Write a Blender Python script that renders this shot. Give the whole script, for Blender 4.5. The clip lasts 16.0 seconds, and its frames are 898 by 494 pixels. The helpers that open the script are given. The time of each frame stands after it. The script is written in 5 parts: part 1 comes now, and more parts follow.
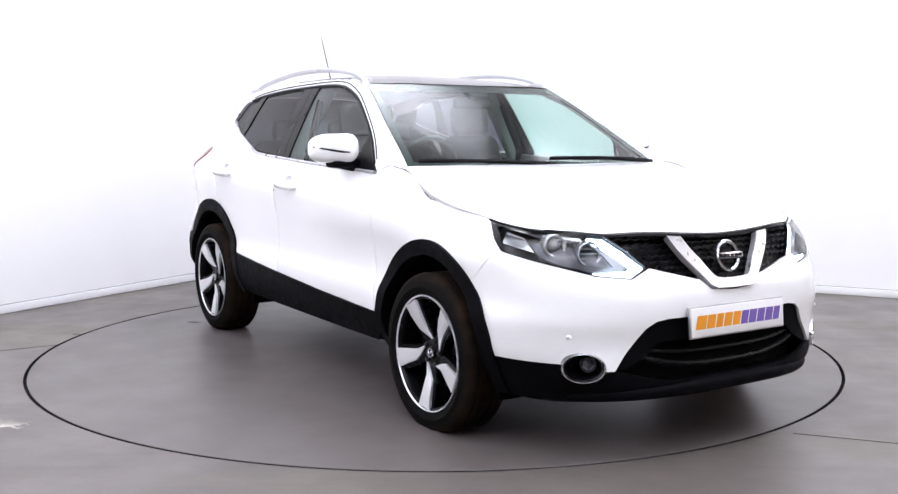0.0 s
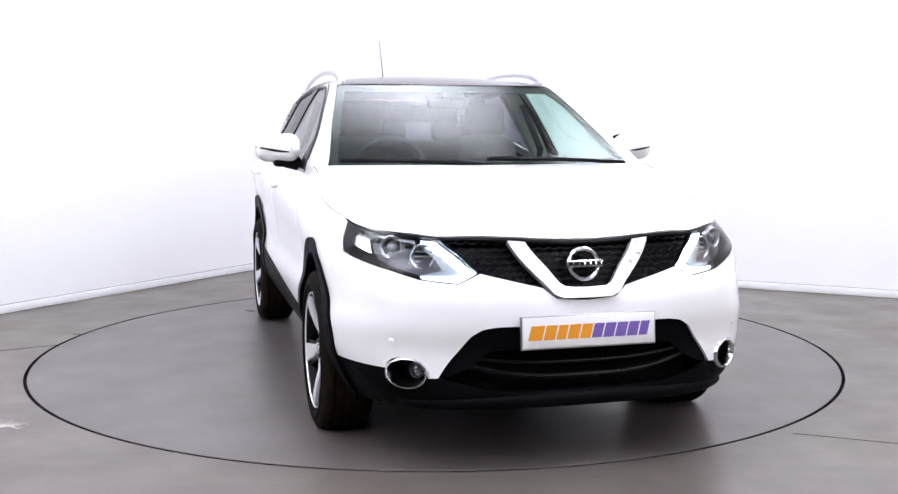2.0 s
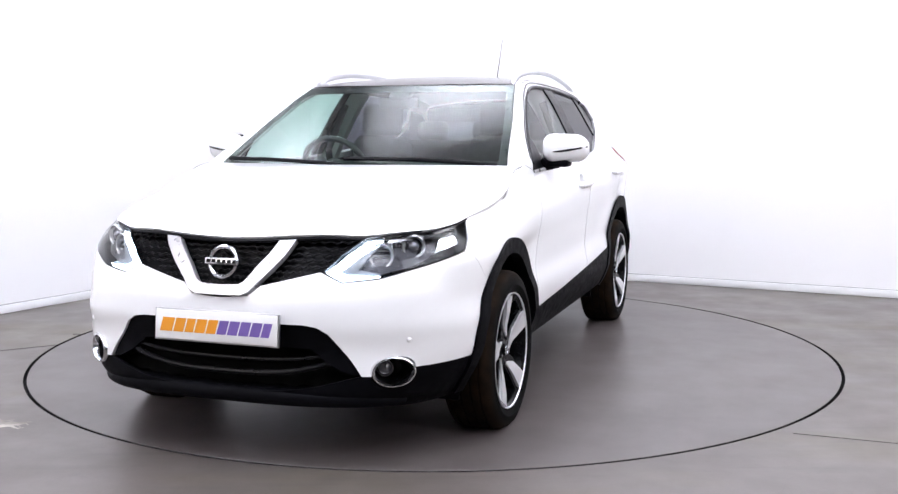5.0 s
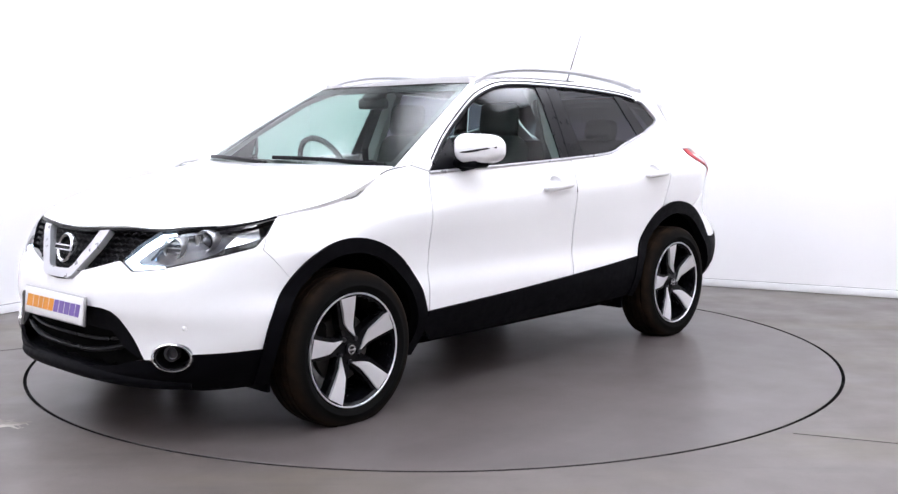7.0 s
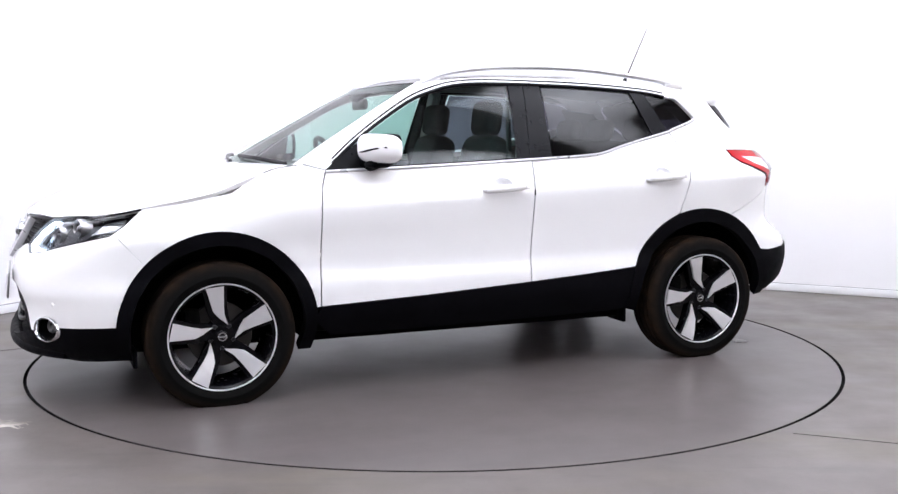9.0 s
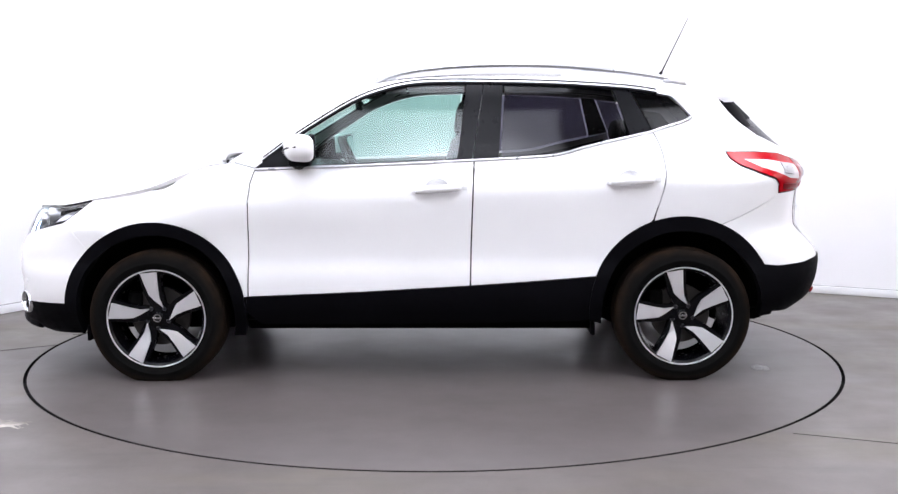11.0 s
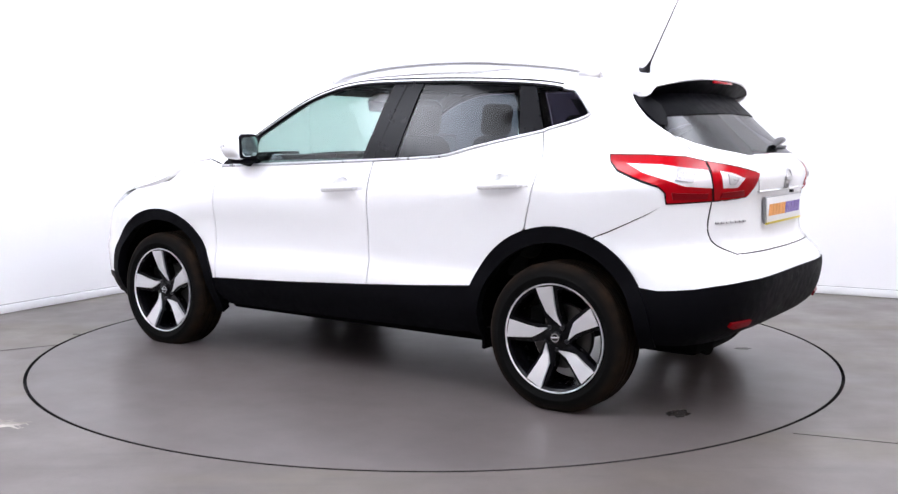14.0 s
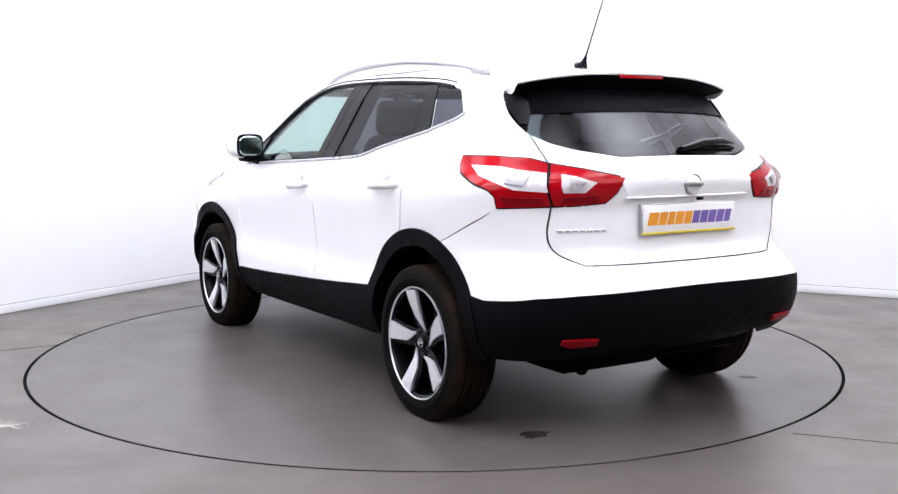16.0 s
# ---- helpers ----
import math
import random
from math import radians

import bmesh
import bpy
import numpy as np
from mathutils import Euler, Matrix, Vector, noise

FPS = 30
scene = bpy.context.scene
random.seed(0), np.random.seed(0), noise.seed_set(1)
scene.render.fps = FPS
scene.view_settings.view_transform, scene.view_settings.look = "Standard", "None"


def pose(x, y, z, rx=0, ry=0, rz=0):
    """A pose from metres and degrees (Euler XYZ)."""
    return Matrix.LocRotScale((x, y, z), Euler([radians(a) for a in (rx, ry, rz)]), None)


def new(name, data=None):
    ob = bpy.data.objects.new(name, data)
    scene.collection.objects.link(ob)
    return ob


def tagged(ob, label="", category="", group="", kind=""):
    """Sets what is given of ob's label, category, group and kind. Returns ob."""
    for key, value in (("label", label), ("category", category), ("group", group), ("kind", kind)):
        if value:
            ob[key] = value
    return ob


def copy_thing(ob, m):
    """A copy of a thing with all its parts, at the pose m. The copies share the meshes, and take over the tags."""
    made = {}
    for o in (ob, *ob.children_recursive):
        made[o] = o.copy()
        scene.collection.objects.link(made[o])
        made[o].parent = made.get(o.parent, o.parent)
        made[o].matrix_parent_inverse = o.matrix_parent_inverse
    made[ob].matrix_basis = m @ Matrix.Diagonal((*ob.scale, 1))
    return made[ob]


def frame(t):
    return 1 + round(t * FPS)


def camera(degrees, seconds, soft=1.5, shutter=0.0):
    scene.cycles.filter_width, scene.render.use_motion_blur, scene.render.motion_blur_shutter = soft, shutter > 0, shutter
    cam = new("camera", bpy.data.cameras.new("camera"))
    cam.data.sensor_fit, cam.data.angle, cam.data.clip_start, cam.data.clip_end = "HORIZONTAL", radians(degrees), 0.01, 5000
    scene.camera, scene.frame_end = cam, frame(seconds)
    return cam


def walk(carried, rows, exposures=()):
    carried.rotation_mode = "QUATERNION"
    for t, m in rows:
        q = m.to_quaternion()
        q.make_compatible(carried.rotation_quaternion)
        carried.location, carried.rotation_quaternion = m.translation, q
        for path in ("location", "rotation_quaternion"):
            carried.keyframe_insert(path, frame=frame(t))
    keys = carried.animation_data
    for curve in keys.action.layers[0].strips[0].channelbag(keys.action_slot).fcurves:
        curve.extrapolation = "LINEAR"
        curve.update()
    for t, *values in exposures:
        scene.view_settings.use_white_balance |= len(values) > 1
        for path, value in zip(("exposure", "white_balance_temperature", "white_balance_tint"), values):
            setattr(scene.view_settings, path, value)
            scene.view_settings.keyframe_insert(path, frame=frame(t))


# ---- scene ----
# ---- camera: stands still on a tripod ----
cam = camera(47.97, 16.0, soft=1.4)
EYE = pose(0.0, -5.8485, 1.2333, 83.685, 0.0, -0.739)
walk(cam, [(0.0, EYE), (16.0, EYE)], [(0.0, 0.55, 6480, 16.0), (16.0, 0.55, 6480, 16.0)])

# ---- light: white studio under LED ceiling panels, plus unseen fill boxes added ----
world = bpy.data.worlds.new("studio_world")
scene.world = world
world.use_nodes = True
world.node_tree.nodes["Background"].inputs[0].default_value = (0.9, 0.93, 1.0, 1)
world.node_tree.nodes["Background"].inputs[1].default_value = 0.3
PANEL_POWER = 4.2
ADDED_FILL_POWER = 1.9


# ---- materials ----
class Nodes:
    """A small builder for node materials."""

    def __init__(self, name):
        self.mat = bpy.data.materials.new(name)
        self.mat.use_nodes = True
        self.tree = self.mat.node_tree
        self.bsdf = self.tree.nodes["Principled BSDF"]

    def node(self, kind, **values):
        n = self.tree.nodes.new(kind)
        for key, value in values.items():
            if key in n.inputs:
                n.inputs[key].default_value = value
        return n

    def link(self, a, b):
        self.tree.links.new(a, b)

    def coords(self, space="Object"):
        return self.node("ShaderNodeTexCoord").outputs[space]

    def noise(self, scale, detail=4.0, rough=0.55, at=None, stretch=None):
        n = self.node("ShaderNodeTexNoise", Scale=scale, Detail=detail, Roughness=rough)
        at = at or self.coords()
        if stretch:
            m = self.node("ShaderNodeMapping")
            m.inputs["Scale"].default_value = stretch
            self.link(at, m.inputs["Vector"])
            at = m.outputs[0]
        self.link(at, n.inputs["Vector"])
        return n.outputs["Fac"]

    def ramp(self, fac, stops):
        r = self.node("ShaderNodeValToRGB")
        el = r.color_ramp.elements
        while len(el) < len(stops):
            el.new(0.5)
        for e, (at, colour) in zip(el, stops):
            e.position = at
            e.color = (*colour, 1) if len(colour) == 3 else colour
        self.link(fac, r.inputs[0])
        return r.outputs[0]

    def level(self, fac, lo, hi, a=0.3, b=0.7):
        m = self.node("ShaderNodeMapRange")
        for key, value in (("From Min", a), ("From Max", b), ("To Min", lo), ("To Max", hi)):
            m.inputs[key].default_value = value
        self.link(fac, m.inputs["Value"])
        return m.outputs[0]

    def blend(self, fac, a, b):
        m = self.node("ShaderNodeMix")
        m.data_type = "RGBA"
        for sock, v in ((0, fac), (6, a), (7, b)):
            if isinstance(v, bpy.types.NodeSocket):
                self.link(v, m.inputs[sock])
            else:
                m.inputs[sock].default_value = (*v, 1) if sock else v
        return m.outputs[2]

    def bump(self, fac, strength, distance=0.01):
        b = self.node("ShaderNodeBump", Strength=strength, Distance=distance)
        self.link(fac, b.inputs["Height"])
        self.link(b.outputs[0], self.bsdf.inputs["Normal"])

    def set(self, **values):
        for key, v in values.items():
            sock = self.bsdf.inputs[key.replace("_", " ")]
            if isinstance(v, bpy.types.NodeSocket):
                self.link(v, sock)
            elif isinstance(v, tuple) and len(v) == 3:
                sock.default_value = (*v, 1)
            else:
                sock.default_value = v
        return self


def simple(name, colour, rough, metal=0.0, spread=0.12, scale=20.0, relief=0.0, **more):
    """A plain surface with a little variation in tone, gloss and relief."""
    n = Nodes(name)
    f = n.noise(scale)
    big = n.noise(scale / 9, 3)
    lo = tuple(c * (1 - spread) for c in colour)
    hi = tuple(min(1, c * (1 + spread)) for c in colour)
    n.set(Base_Color=n.blend(n.level(big, 0, 1), lo, hi), Roughness=n.level(f, rough * 0.85, min(1, rough * 1.15)), Metallic=metal)
    n.set(**more)
    if relief:
        n.bump(n.noise(scale * 12, 2), relief, 0.002)
    return n.mat


def car_paint():
    n = Nodes("pearl_white_paint")
    f = n.noise(2.0, 3)
    n.set(Base_Color=n.blend(n.level(f, 0, 1), (0.87, 0.87, 0.885), (0.90, 0.90, 0.91)), Roughness=0.32, Coat_Weight=1.0, Coat_Roughness=0.04)
    n.bump(n.noise(900, 1), 0.02, 0.0005)
    return n.mat


def glass(name, tint, gloss_rough=0.10, gloss=0.07, slope=1.5):
    """See-through tinted sheet: straight transmission with a Fresnel gloss."""
    n = Nodes(name)
    n.tree.nodes.remove(n.bsdf)
    t = n.node("ShaderNodeBsdfTransparent")
    t.inputs[0].default_value = (*tint, 1)
    g = n.node("ShaderNodeBsdfGlossy", Roughness=gloss_rough)
    lw = n.node("ShaderNodeLayerWeight", Blend=0.5)
    steep = n.node("ShaderNodeMath")
    steep.operation = "POWER"
    n.link(lw.outputs["Facing"], steep.inputs[0])
    steep.inputs[1].default_value = 4.5
    fr = n.node("ShaderNodeMath")
    fr.operation = "MULTIPLY_ADD"
    n.link(steep.outputs[0], fr.inputs[0])
    fr.inputs[1].default_value, fr.inputs[2].default_value = slope, gloss
    fr.use_clamp = True
    mix = n.node("ShaderNodeMixShader")
    n.link(fr.outputs[0], mix.inputs[0])
    n.link(t.outputs[0], mix.inputs[1])
    n.link(g.outputs[0], mix.inputs[2])
    n.link(mix.outputs[0], n.tree.nodes["Material Output"].inputs[0])
    return n.mat


def glow(name, colour, strength):
    n = Nodes(name)
    n.set(Base_Color=colour, Roughness=0.4, Emission_Color=colour, Emission_Strength=strength)
    return n.mat


def floor_paint(name, tone, marks, warm=0.0, sheen=(0.3, 0.44)):
    """Grey painted screed: cloudy patches, fine grain, scuffs, satin gloss."""
    n = Nodes(name)
    cloud = n.noise(0.9, 5, 0.6)
    smear = n.noise(1.6, 4, 0.6, stretch=(0.35, 2.2, 1))
    grain = n.noise(70, 3, 0.7)
    ochre = n.noise(0.8, 4, 0.6, stretch=(0.5, 1.6, 1))
    streak = n.noise(2.2, 5, 0.65, stretch=(0.25, 3.0, 1))
    base = n.blend(n.level(cloud, 0, 1, 0.35, 0.65), tuple(c * 0.86 for c in tone), tuple(c * 1.1 for c in tone))
    base = n.blend(n.level(smear, 0, 0.55, 0.5, 0.75), base, tuple(c * 1.22 for c in tone))
    base = n.blend(n.level(grain, 0, 0.25), base, tuple(c * 0.72 for c in tone))
    base = n.blend(n.level(ochre, 0, warm, 0.48, 0.62), base, (tone[0] * 1.06, tone[1] * 1.06, tone[2] * 0.82))
    base = n.blend(n.level(streak, 0, warm, 0.55, 0.66), base, tuple(c * 0.74 for c in tone))
    spots = n.noise(5.0, 6, 0.7)
    base = n.blend(n.level(spots, 0, marks, 0.60, 0.72), base, tuple(c * 0.6 for c in tone))
    n.set(Base_Color=base, Roughness=n.level(n.noise(3.0, 4), *sheen), Specular_IOR_Level=0.4)
    n.bump(grain, 0.05, 0.002)
    return n.mat


M_WALL = simple("white_wall_paint", (0.86, 0.85, 0.86), 0.75, spread=0.015, scale=6.0, relief=0.03)
M_SKIRT = simple("white_gloss_skirting", (0.82, 0.82, 0.83), 0.4, spread=0.02, scale=9.0)
M_DARKWALL = simple("bounce_cutting_grey", (0.10, 0.10, 0.105), 0.8, spread=0.05, scale=6.0)
M_BOARDSHADE = simple("board_shade_grey", (0.30, 0.29, 0.30), 0.8)
M_CEIL = simple("ceiling_paint", (0.30, 0.30, 0.31), 0.9, spread=0.02)
M_FLOOR = floor_paint("grey_studio_floor", (0.110, 0.094, 0.0875), 0.5, 0.6)
M_TABLE = floor_paint("grey_turntable_top", (0.102, 0.087, 0.085), 0.1, 0.0, (0.30, 0.38))
M_GAP = simple("gap_shade_and_stand_black", (0.006, 0.006, 0.006), 0.9, Specular_IOR_Level=0.1)
M_JOINT = simple("filled_floor_joint", (0.045, 0.039, 0.036), 0.7, spread=0.5, scale=8.0)
M_CHIP = simple("bare_screed", (0.34, 0.31, 0.28), 0.85, spread=0.6, scale=60.0, relief=0.3)
M_PRINT = simple("dusty_tyre_print", (0.052, 0.044, 0.041), 0.6, spread=0.3, scale=60.0)
M_STAIN = simple("old_oil_stain", (0.045, 0.040, 0.038), 0.16, spread=0.4, scale=40.0)


def soft_panel():
    """A diffuser that is brightest in the middle."""
    n = Nodes("led_diffuser")
    ball = n.node("ShaderNodeTexGradient")
    ball.gradient_type = "SPHERICAL"
    m = n.node("ShaderNodeMapping")
    m.inputs["Scale"].default_value = (0.82, 1.15, 1.0)
    n.link(n.coords(), m.inputs["Vector"])
    n.link(m.outputs[0], ball.inputs[0])
    n.set(Base_Color=(0.8, 0.8, 0.8), Emission_Color=(0.86, 0.92, 1.0), Emission_Strength=n.level(ball.outputs["Fac"], 0.5 * PANEL_POWER, 2.2 * PANEL_POWER, 0.0, 0.9))
    return n.mat


M_PANEL = soft_panel()
M_ADDED_FILL = glow("added_fill_cloth", (1.0, 0.95, 0.90), ADDED_FILL_POWER)
M_ALU = simple("lamp_housing", (0.7, 0.7, 0.72), 0.4, 0.6)


# ---- mesh helpers ----
def finish(name, bm, material, parent=None, label="", smooth=True, angle=35.0):
    """Links a bmesh as one object, under parent if given."""
    bmesh.ops.recalc_face_normals(bm, faces=bm.faces)
    me = bpy.data.meshes.new(name)
    bm.to_mesh(me)
    bm.free()
    me.materials.append(material)
    if smooth:
        me.polygons.foreach_set("use_smooth", [True] * len(me.polygons))
        me.set_sharp_from_angle(angle=radians(angle))
    ob = new(name, me)
    if parent:
        ob.parent = parent
    if label:
        tagged(ob, label)
    return ob


part = finish


def add_box(bm, size, at=(0, 0, 0), turn=None, bevel=0.0, segments=2):
    made = bmesh.ops.create_cube(bm, size=1.0)["verts"]
    bmesh.ops.scale(bm, vec=size, verts=made)
    if bevel:
        edges = list({e for v in made for e in v.link_edges})
        out = bmesh.ops.bevel(bm, geom=edges, offset=bevel, segments=segments, profile=0.5, affect="EDGES")
        made = list({v for f in out["faces"] for v in f.verts} | {v for v in made if v.is_valid})
    if turn:
        bmesh.ops.transform(bm, matrix=turn, verts=made)
    bmesh.ops.translate(bm, vec=at, verts=made)
    return made


def add_lathe(bm, profile, steps=48, matrix=None, closed=False):
    """Turns (radius, along) points round the local y axis."""
    rings = []
    for r, h in profile:
        ring = []
        for i in range(steps):
            a = 2 * math.pi * i / steps
            p = Vector((r * math.cos(a), h, r * math.sin(a)))
            ring.append(bm.verts.new(matrix @ p if matrix else p))
        rings.append(ring)
    pairs = list(zip(rings, rings[1:])) + ([(rings[-1], rings[0])] if closed else [])
    for a, b in pairs:
        for i in range(steps):
            j = (i + 1) % steps
            bm.faces.new((a[i], a[j], b[j], b[i]))
    return rings


def add_tube(bm, path, radius, sides=10, squash=1.0, cap=True):
    """A round bar along path; radius may be a list."""
    path = [Vector(p) for p in path]
    rads = radius if isinstance(radius, (list, tuple)) else [radius] * len(path)
    rings = []
    for i, p in enumerate(path):
        d = (path[min(i + 1, len(path) - 1)] - path[max(i - 1, 0)]).normalized()
        side = d.cross(Vector((0, 0, 1)))
        if side.length < 1e-3:
            side = d.cross(Vector((0, 1, 0)))
        side.normalize()
        up = side.cross(d)
        rings.append([bm.verts.new(p + rads[i] * (math.cos(a) * side + squash * math.sin(a) * up)) for a in (2 * math.pi * k / sides for k in range(sides))])
    for a, b in zip(rings, rings[1:]):
        for i in range(sides):
            j = (i + 1) % sides
            bm.faces.new((a[i], a[j], b[j], b[i]))
    if cap:
        bm.faces.new(rings[0])
        bm.faces.new(rings[-1][::-1])
    return rings


# ---- the room ----
CORNER = Vector((-1.236, 4.153))
LEFT_WAY = Vector((-0.505, -0.863)).normalized()
RIGHT_WAY = Vector((0.888, -0.459)).normalized()
RING = 2.2387
CEILING = 4.3
FAR_A = CORNER + LEFT_WAY * 11.5
FAR_B = CORNER + RIGHT_WAY * 11.5
FAR_C = FAR_A + RIGHT_WAY * 11.5


def wall(name, a, b, label, material=M_WALL):
    d = (b - a).normalized()
    out = Vector((-d.y, d.x))
    mid = (CORNER + FAR_C) / 2
    if (mid - a).dot(out) > 0:
        out = -out
    bm = bmesh.new()
    turn = Matrix.Rotation(math.atan2(d.y, d.x), 4, "Z")
    c = (a + b) / 2 + out * 0.075
    add_box(bm, ((b - a).length + 0.3, 0.15, CEILING), (c.x, c.y, CEILING / 2), turn)
    w = tagged(finish(name, bm, material, smooth=False), label, "wall", kind="structure")
    bm = bmesh.new()
    c = (a + b) / 2 - out * 0.008
    add_box(bm, ((b - a).length, 0.016, 0.058), (c.x, c.y, 0.031), turn, 0.004)
    board = tagged(finish("baseboard", bm, M_SKIRT), "low white painted skirting board along a white wall", "baseboard", kind="structure")
    # thin grey strip paints the shade line along the top of the board
    bm = bmesh.new()
    add_box(bm, ((b - a).length, 0.010, 0.0035), ((a + b).x / 2 - out.x * 0.005, (a + b).y / 2 - out.y * 0.005, 0.0625), turn)
    part("shade_line", bm, M_BOARDSHADE, board, "thin grey strip painting the shade line above the board", smooth=False)
    return w


wall("wall_west", CORNER, FAR_A, "plain white painted studio wall, brightly lit")
wall("wall_north", CORNER, FAR_B, "plain white painted studio wall, brightly lit")
# unseen walls that close the room, made dark to cut bounced light
wall("wall_south", FAR_A, FAR_C, "unseen plain wall behind the camera, dark grey to cut bounced light", M_DARKWALL)
wall("wall_east", FAR_B, FAR_C, "unseen plain wall behind the camera, dark grey to cut bounced light", M_DARKWALL)


def slab(name, z0, z1, material, label):
    bm = bmesh.new()
    lo = [bm.verts.new((p.x, p.y, z0)) for p in (CORNER, FAR_A, FAR_C, FAR_B)]
    hi = [bm.verts.new((p.x, p.y, z1)) for p in (CORNER, FAR_A, FAR_C, FAR_B)]
    bm.faces.new(lo), bm.faces.new(hi)
    for i in range(4):
        bm.faces.new((lo[i], lo[(i + 1) % 4], hi[(i + 1) % 4], hi[i]))
    return tagged(finish(name, bm, material, smooth=False), label, name, kind="structure")


slab("ceiling", CEILING, CEILING + 0.2, M_CEIL, "plain pale grey studio ceiling")


def floor_sheet():
    """The floor round the turntable, with a round pit in it."""
    bm = bmesh.new()
    n = 180
    pit = RING + 0.008
    top = [bm.verts.new((pit * math.cos(a), pit * math.sin(a), 0)) for a in (2 * math.pi * i / n for i in range(n))]
    low = [bm.verts.new((v.co.x, v.co.y, -0.12)) for v in top]
    poly = [CORNER, FAR_A, FAR_C, FAR_B]
    rim = []
    for v in top:
        d = Vector((v.co.x, v.co.y)).normalized()
        best = 99.0
        for a, b in zip(poly, poly[1:] + poly[:1]):
            e = b - a
            det = d.x * -e.y + d.y * e.x
            if abs(det) > 1e-9:
                t = (a.x * -e.y + a.y * e.x) / det
                s = (d.x * a.y - d.y * a.x) / det
                if t > 0 and -1e-6 <= s <= 1 + 1e-6:
                    best = min(best, t)
        rim.append(bm.verts.new((d.x * (best + 0.1), d.y * (best + 0.1), 0)))
    for i in range(n):
        j = (i + 1) % n
        bm.faces.new((top[i], top[j], rim[j], rim[i]))
        bm.faces.new((low[i], low[j], top[j], top[i]))
    bm.faces.new(low)
    return tagged(finish("floor", bm, M_FLOOR, smooth=False), "worn grey painted concrete studio floor", "floor", kind="structure")


floor_sheet()


def floor_line(name, a, b, width, label):
    bm = bmesh.new()
    a, b = Vector(a), Vector(b)
    d = b - a
    add_box(bm, (d.length, width, 0.002), ((a.x + b.x) / 2, (a.y + b.y) / 2, 0.001), Matrix.Rotation(math.atan2(d.y, d.x), 4, "Z"))
    return tagged(finish(name, bm, M_JOINT, smooth=False), label, "floor joint", kind="structure")


floor_line("trim_joint_1", (1.485, -1.779), (3.7, -2.64), 0.003, "thin dark joint across the grey floor")
floor_line("trim_joint_2", (-3.2, -0.51), (-2.24, 0.05), 0.003, "thin dark joint across the grey floor")
floor_line("trim_joint_3", (-2.262, 0.375), (-2.20, 0.365), 0.014, "short dark crack beside the turntable edge")


def flake(name, at, size, seed, material, label, category, height=0.003):
    """A thin ragged patch lying flat."""
    rnd = random.Random(seed)
    bm = bmesh.new()
    n = 26
    ring = []
    for i in range(n):
        a = 2 * math.pi * i / n
        r = rnd.uniform(0.6, 1.0)
        ring.append(bm.verts.new((size[0] * r * math.cos(a), size[1] * r * math.sin(a), 0)))
    face = bm.faces.new(ring)
    up = bmesh.ops.extrude_face_region(bm, geom=[face])["geom"]
    vs = [v for v in up if isinstance(v, bmesh.types.BMVert)]
    bmesh.ops.translate(bm, vec=(0, 0, height), verts=vs)
    ob = finish(name, bm, material, smooth=False)
    ob.location = at
    return tagged(ob, label, category)


def scrape(name, at, label):
    """Paint torn off in a few ragged, wavy slivers."""
    rnd = random.Random(8)
    bm = bmesh.new()
    for i in range(9):
        x0, y0 = rnd.uniform(-0.12, -0.02), rnd.uniform(-0.07, 0.07)
        steps = rnd.randint(5, 9)
        a, b = [], []
        for k in range(steps + 1):
            x = x0 + k * 0.02
            y = y0 + 0.02 * math.sin(k * 1.1 + i) + rnd.uniform(-0.008, 0.008)
            w = 0.016 * math.sin(math.pi * (k + 0.3) / (steps + 0.6)) * rnd.uniform(0.4, 1.2)
            z = 0.0006 + 0.0001 * i
            a.append(bm.verts.new((x, y - w, z)))
            b.append(bm.verts.new((x, y + w, z)))
        for k in range(steps):
            bm.faces.new((a[k], a[k + 1], b[k + 1], b[k]))
    ob = finish(name, bm, M_CHIP, smooth=False)
    ob.location = at
    return tagged(ob, label, "floor damage")


chip = scrape("bare_patch", (-1.86, -1.60, 0.0), "chipped pale bare patch in the grey floor paint")
tagged(chip, kind="structure")

# ---- the turntable ----
table = tagged(new("turntable"), "round grey painted turntable flush with the floor", "turntable")
bm = bmesh.new()
add_lathe(bm, [(RING - 0.012, 0.0), (RING - 0.010, -0.002), (RING - 0.010, -0.1)], 180, Matrix.Rotation(radians(90), 4, "X"))
bm.faces.new([v for v in bm.verts if abs(v.co.z) < 1e-6])
part("deck", bm, M_TABLE, table, smooth=False)
# black channel paints the dark of the open gap round the deck
bm = bmesh.new()
add_lathe(bm, [(RING - 0.0098, -0.0015), (RING - 0.0085, -0.0015), (RING - 0.0085, -0.03), (RING + 0.0065, -0.03), (RING + 0.0065, -0.0015), (RING + 0.0078, -0.0015), (RING + 0.0078, -0.09), (RING - 0.0098, -0.09)], 180, Matrix.Rotation(radians(90), 4, "X"), True)
part("gap_shade", bm, M_GAP, table, "black lining painting the shade in the gap", smooth=False)


